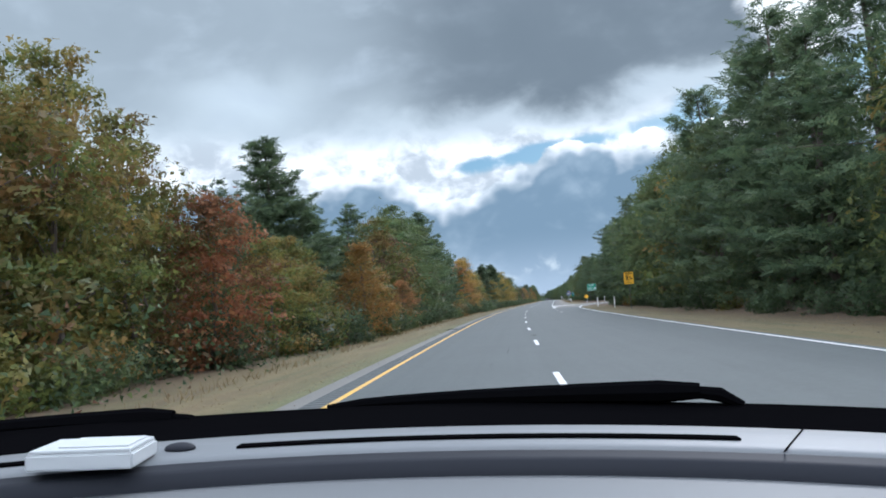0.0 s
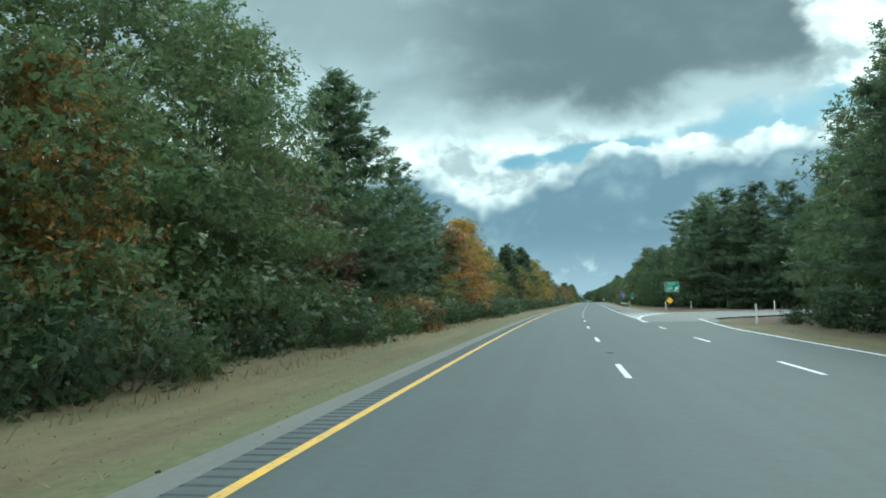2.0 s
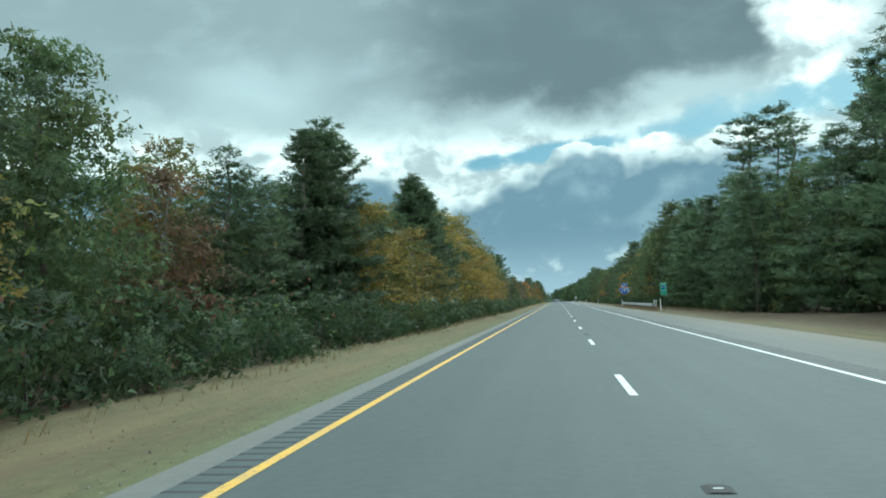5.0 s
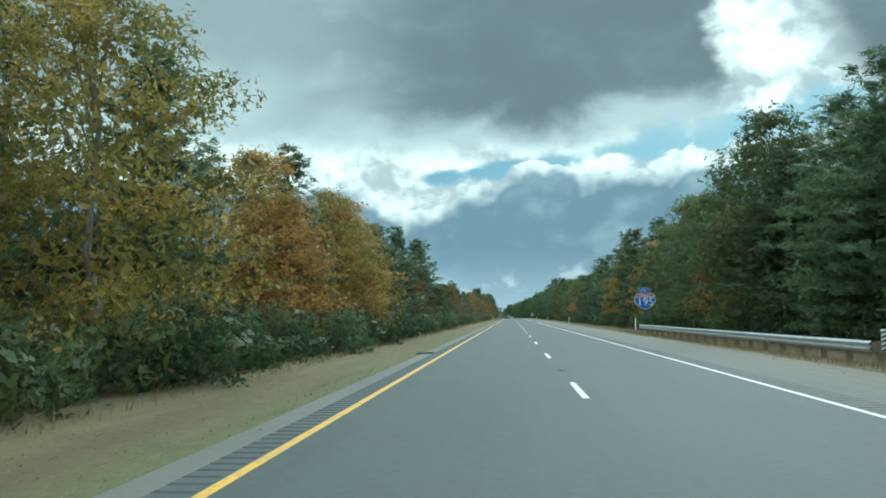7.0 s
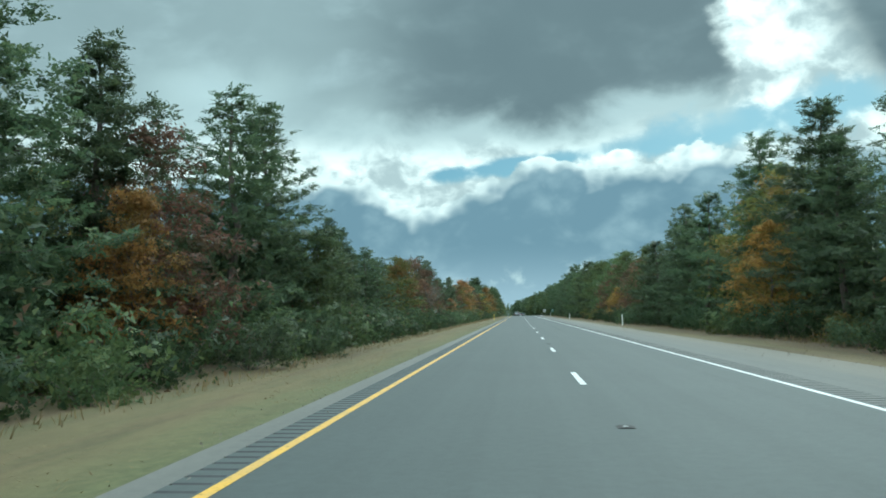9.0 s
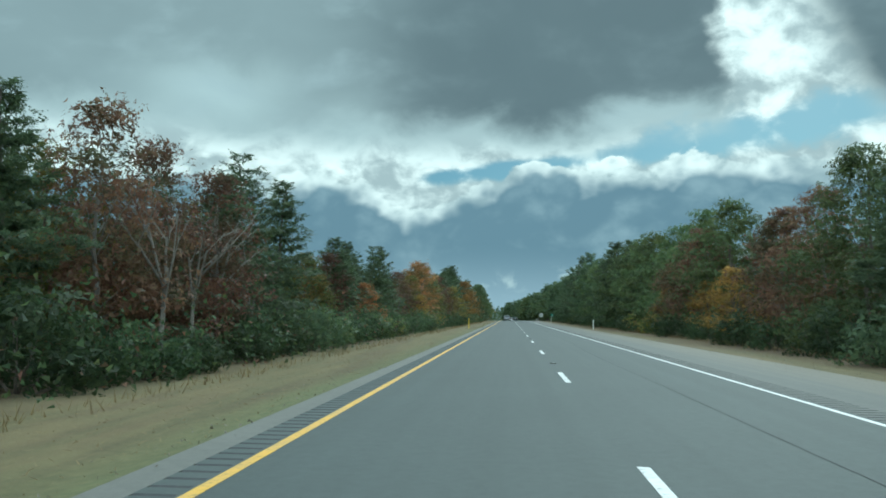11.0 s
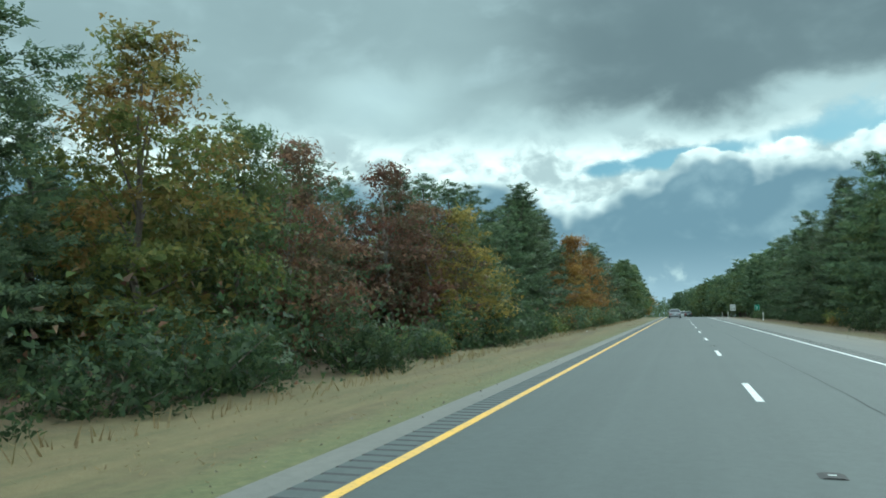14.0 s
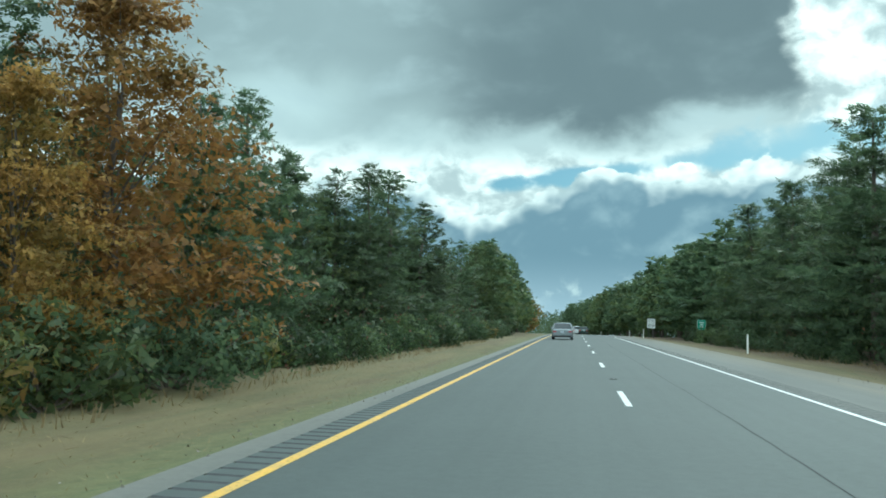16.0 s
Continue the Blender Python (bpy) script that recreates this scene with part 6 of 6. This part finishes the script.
# ---------------------------------------------------------------- the car that carries the camera, as it stands at the start
DASH_GREY = plain("dashboard_plastic", (0.165, 0.175, 0.18), 0.55, 0, 0.12, 3.0)
# dark plastic of lid and sensor; also the painted shade on the step
DASH_DARK_AND_SHADE = plain("dark_and_shaded_dashboard_plastic", (0.022, 0.024, 0.03), 0.65, 0, 0.15, 3.0)
DASH_DARK_AND_SHADE.node_tree.nodes["Principled BSDF"].inputs["Specular IOR Level"].default_value = 0.15
COWL_BLACK = plain("black_cowl_plastic", (0.003, 0.003, 0.0035), 0.9, 0, 0.2)
COWL_BLACK.node_tree.nodes["Principled BSDF"].inputs["Specular IOR Level"].default_value = 0.0
RUBBER = plain("wiper_rubber", (0.02, 0.02, 0.022), 0.7, 0, 0.2)
BOX_WHITE = plain("white_device_plastic", (0.60, 0.62, 0.62), 0.4, 0, 0.08)

MIRROR = plain("mirror_glass", (0.8, 0.82, 0.82), 0.03, 1.0, 0.03)


def bowed_panel(profile, x0, x1, bow, n=28, thick=0.012):
    """A panel whose cross-section profile (y, z) bows away from the seats in the middle."""
    bm = bmesh.new()
    rows = []
    for i in range(n + 1):
        x = x0 + (x1 - x0) * i / n
        rows.append([bm.verts.new((x, y - bow * x * x, z - 0.02 * x * x)) for y, z in profile] + [bm.verts.new((x, y - bow * x * x, z - 0.02 * x * x - thick)) for y, z in profile[::-1]])
    m = len(rows[0])
    for a, b in zip(rows, rows[1:]):
        for k in range(m):
            j = (k + 1) % m
            bm.faces.new((a[k], b[k], b[j], a[j]))
    bm.faces.new(rows[0])
    bm.faces.new(rows[-1][::-1])
    bmesh.ops.recalc_face_normals(bm, faces=bm.faces)
    return bm


def own_car():
    t = empty("open_suv")
    paint = car_paint("graphite_paint", (0.10, 0.105, 0.11))
    w, L = 0.92, 4.6
    k = 1.15
    # body under the cabin, nose and tail
    bm = bmesh.new()
    loft(bm, [ring(-2.5, w * 0.86, 0.45, 0.95), ring(-2.4, w * 0.95, 0.3, 1.02), ring(-1.9, w, 0.26, 1.05), ring(0.9, w, 0.26, 1.05)])
    part("body", bm, paint, t)
    bm = bmesh.new()
    loft(bm, [ring(0.9, w, 0.26, 1.08), ring(1.4, w, 0.26, 1.12), ring(2.0, w * 0.97, 0.28, 1.03), ring(2.3, w * 0.9, 0.34, 0.9), ring(2.4, w * 0.8, 0.42, 0.8)])
    part("bonnet", bm, paint, t)
    for sx in (-1, 1):
        for y in (-1.55, 1.45):
            bm = bmesh.new()
            tube(bm, (sx * (w - 0.22), y, 0.36), (sx * (w + 0.01), y, 0.36), 0.36, 0.36, 20)
            wheel = part("tyre", bm, TYRE, t)
            bm = bmesh.new()
            tube(bm, (sx * (w - 0.03), y, 0.36), (sx * (w + 0.02), y, 0.36), 0.23, 0.21, 14)
            part("rim", bm, RIM, wheel)
        for a, b in (((sx * 0.86, 1.05, 1.12), (sx * 0.66, 0.22, 1.70)), ((sx * 0.9, -0.75, 1.04), (sx * 0.67, -0.75, 1.70)), ((sx * 0.88, -2.3, 1.02), (sx * 0.66, -2.05, 1.69))):
            bm = bmesh.new()
            tube(bm, a, b, 0.045, 0.04, 8)
            part("pillar", bm, paint, t)
        bm = bmesh.new()
        box(bm, sx * 1.02 - 0.1, sx * 1.02 + 0.1, 0.62, 0.74, 1.06, 1.22, 0.04)
        part("wing_mirror", bm, paint, t)
    bm = bmesh.new()
    box(bm, -0.7, 0.7, -2.1, 0.24, 1.68, 1.74, 0.025)
    part("roof", bm, paint, t)
    # dashboard in two tiers with the defroster slot along it
    part("lower_dashboard", bowed_panel([(0.42, 1.10), (0.5, 1.185), (0.6, 1.197), (0.80 * k, 1.19)], -0.78, 0.78, 0.32), DASH_GREY, t, "grey grained plastic", True)
    # the step's slope is coloured near black in place of shade
    part("dashboard_step", bowed_panel([(0.80 * k, 1.188), (0.808 * k, 1.205), (0.825 * k, 1.214)], -0.78, 0.78, 0.32), DASH_DARK_AND_SHADE, t, "rounded step with its shade put into the colour", True)
    part("dashboard_top", bowed_panel([(0.825 * k, 1.214), (0.86 * k, 1.217), (0.91 * k, 1.218), (0.965 * k, 1.218)], -0.78, 0.78, 0.32), DASH_GREY, t, "grey grained plastic", True)
    part("defroster_slot", bowed_panel([(0.875 * k, 1.2205), (0.893 * k, 1.2205)], -0.345, 0.28, 0.32, 24, 0.004), COWL_BLACK, t, "long black slot")
    part("defroster_slot", bowed_panel([(0.875 * k, 1.2205), (0.893 * k, 1.2205)], -0.76, -0.52, 0.32, 8, 0.004), COWL_BLACK, t, "long black slot")
    part("recess_panel", bowed_panel([(0.62, 1.1995), (0.70, 1.1985), (0.785, 1.1965)], -0.80, -0.33, 0.32, 14, 0.004), DASH_DARK_AND_SHADE, t, "darker inset lid", True)
    part("cowl", bowed_panel([(0.965 * k, 1.216), (1.0 * k, 1.202), (1.08 * k, 1.210), (1.17 * k, 1.220), (1.2 * k, 1.14)], -0.82, 0.82, 0.26), COWL_BLACK, t, "glossless black panel", True)
    bm = bmesh.new()
    bmesh.ops.create_uvsphere(bm, u_segments=16, v_segments=8, radius=0.02, matrix=Matrix.Translation((-0.42, 0.845 * k, 1.216)) @ Matrix.Diagonal((1, 0.8, 0.36, 1)))
    part("light_sensor", bm, DASH_DARK_AND_SHADE, t, "small dark dome", True)
    bm = bmesh.new()
    tube(bm, (0.31, 0.80 * k, 1.215), (0.38, 0.92 * k, 1.2165), 0.0011, 0.0011, 6)
    part("panel_seam", bm, COWL_BLACK, t)
    for x0, y0, z0, x1, y1, z1 in ((-0.32, 1.18 * k, 1.210, 0.31, 1.14 * k, 1.238), (-1.02, 1.02 * k, 1.192, -0.56, 1.10 * k, 1.213)):
        bm = bmesh.new()
        way = [i / 10 for i in range(11)]
        pipe(bm, [Vector((x0 + (x1 - x0) * q, y0 + (y1 - y0) * q + 0.02 * math.sin(math.pi * q), z0 + (z1 - z0) * math.sqrt(q))) for q in way], [0.009 + 0.011 * q if q < 0.96 else 0.013 for q in way])
        pipe(bm, [(x1 - 0.004, y1, z1 - 0.002), (x1 + 0.03, y1 - 0.004, z1 - 0.006), (x1 + 0.065, y1 - 0.012, z1 - 0.022)], [0.010, 0.012, 0.006])
        arm = part("wiper_arm", bm, COWL_BLACK, t, "matt black arm")
        bm = bmesh.new()
        tube(bm, (x0, y0 + 0.025, z0 - 0.004), (x1 - 0.02, y1 + 0.03, z1 - 0.014), 0.006, 0.006, 6)
        part("wiper_blade", bm, RUBBER, arm)
    bm = bmesh.new()
    outline_plate(bm, rounded(0.25, 0.075, 0.03, 0, 0), -0.012, 0.03)
    mirror = part("rear_view_mirror", bm, COWL_BLACK, t, "matt black mirror housing")
    mirror.matrix_basis = pose(-0.50, 0.42, 1.57, -6, 0, 30)
    bm = bmesh.new()
    outline_plate(bm, rounded(0.235, 0.062, 0.026, 0, 0), -0.015, -0.0125)
    part("mirror_glass", bm, MIRROR, mirror)
    bm = bmesh.new()
    pipe(bm, [(0, 0.03, 0.0), (0, 0.06, 0.03), (0.0, 0.07, 0.125)], [0.012, 0.011, 0.016])
    part("mirror_stem", bm, COWL_BLACK, mirror)
    t.matrix_basis = on_road(0.0, PATH_X0, 0.0, -0.29, 1.0, OWN_LEAN)
    tagged(t, "dark grey sport utility car with grey dashboard, unglazed cabin", "car")
    # the white device on the dashboard
    d = empty("toll_transponder")
    bm = bmesh.new()
    box(bm, -0.06, 0.06, -0.045, 0.045, 0.0, 0.019, 0.0025)
    part("base", bm, BOX_WHITE, d)
    bm = bmesh.new()
    box(bm, -0.057, 0.057, -0.042, 0.042, 0.0192, 0.0225, 0.001)
    part("lid", bm, BOX_WHITE, d)
    bm = bmesh.new()
    box(bm, -0.03, 0.05, -0.028, 0.038, 0.0227, 0.0242, 0.0006)
    part("raised_face", bm, BOX_WHITE, d)
    d.matrix_basis = t.matrix_basis @ pose(-0.49, 0.775 * k, 1.2145, 0, 0, 8)
    tagged(d, "flat white plastic toll transponder lying on the dashboard", "transponder")


PATH_X0, OWN_LEAN = -0.858, 2.9
own_car()
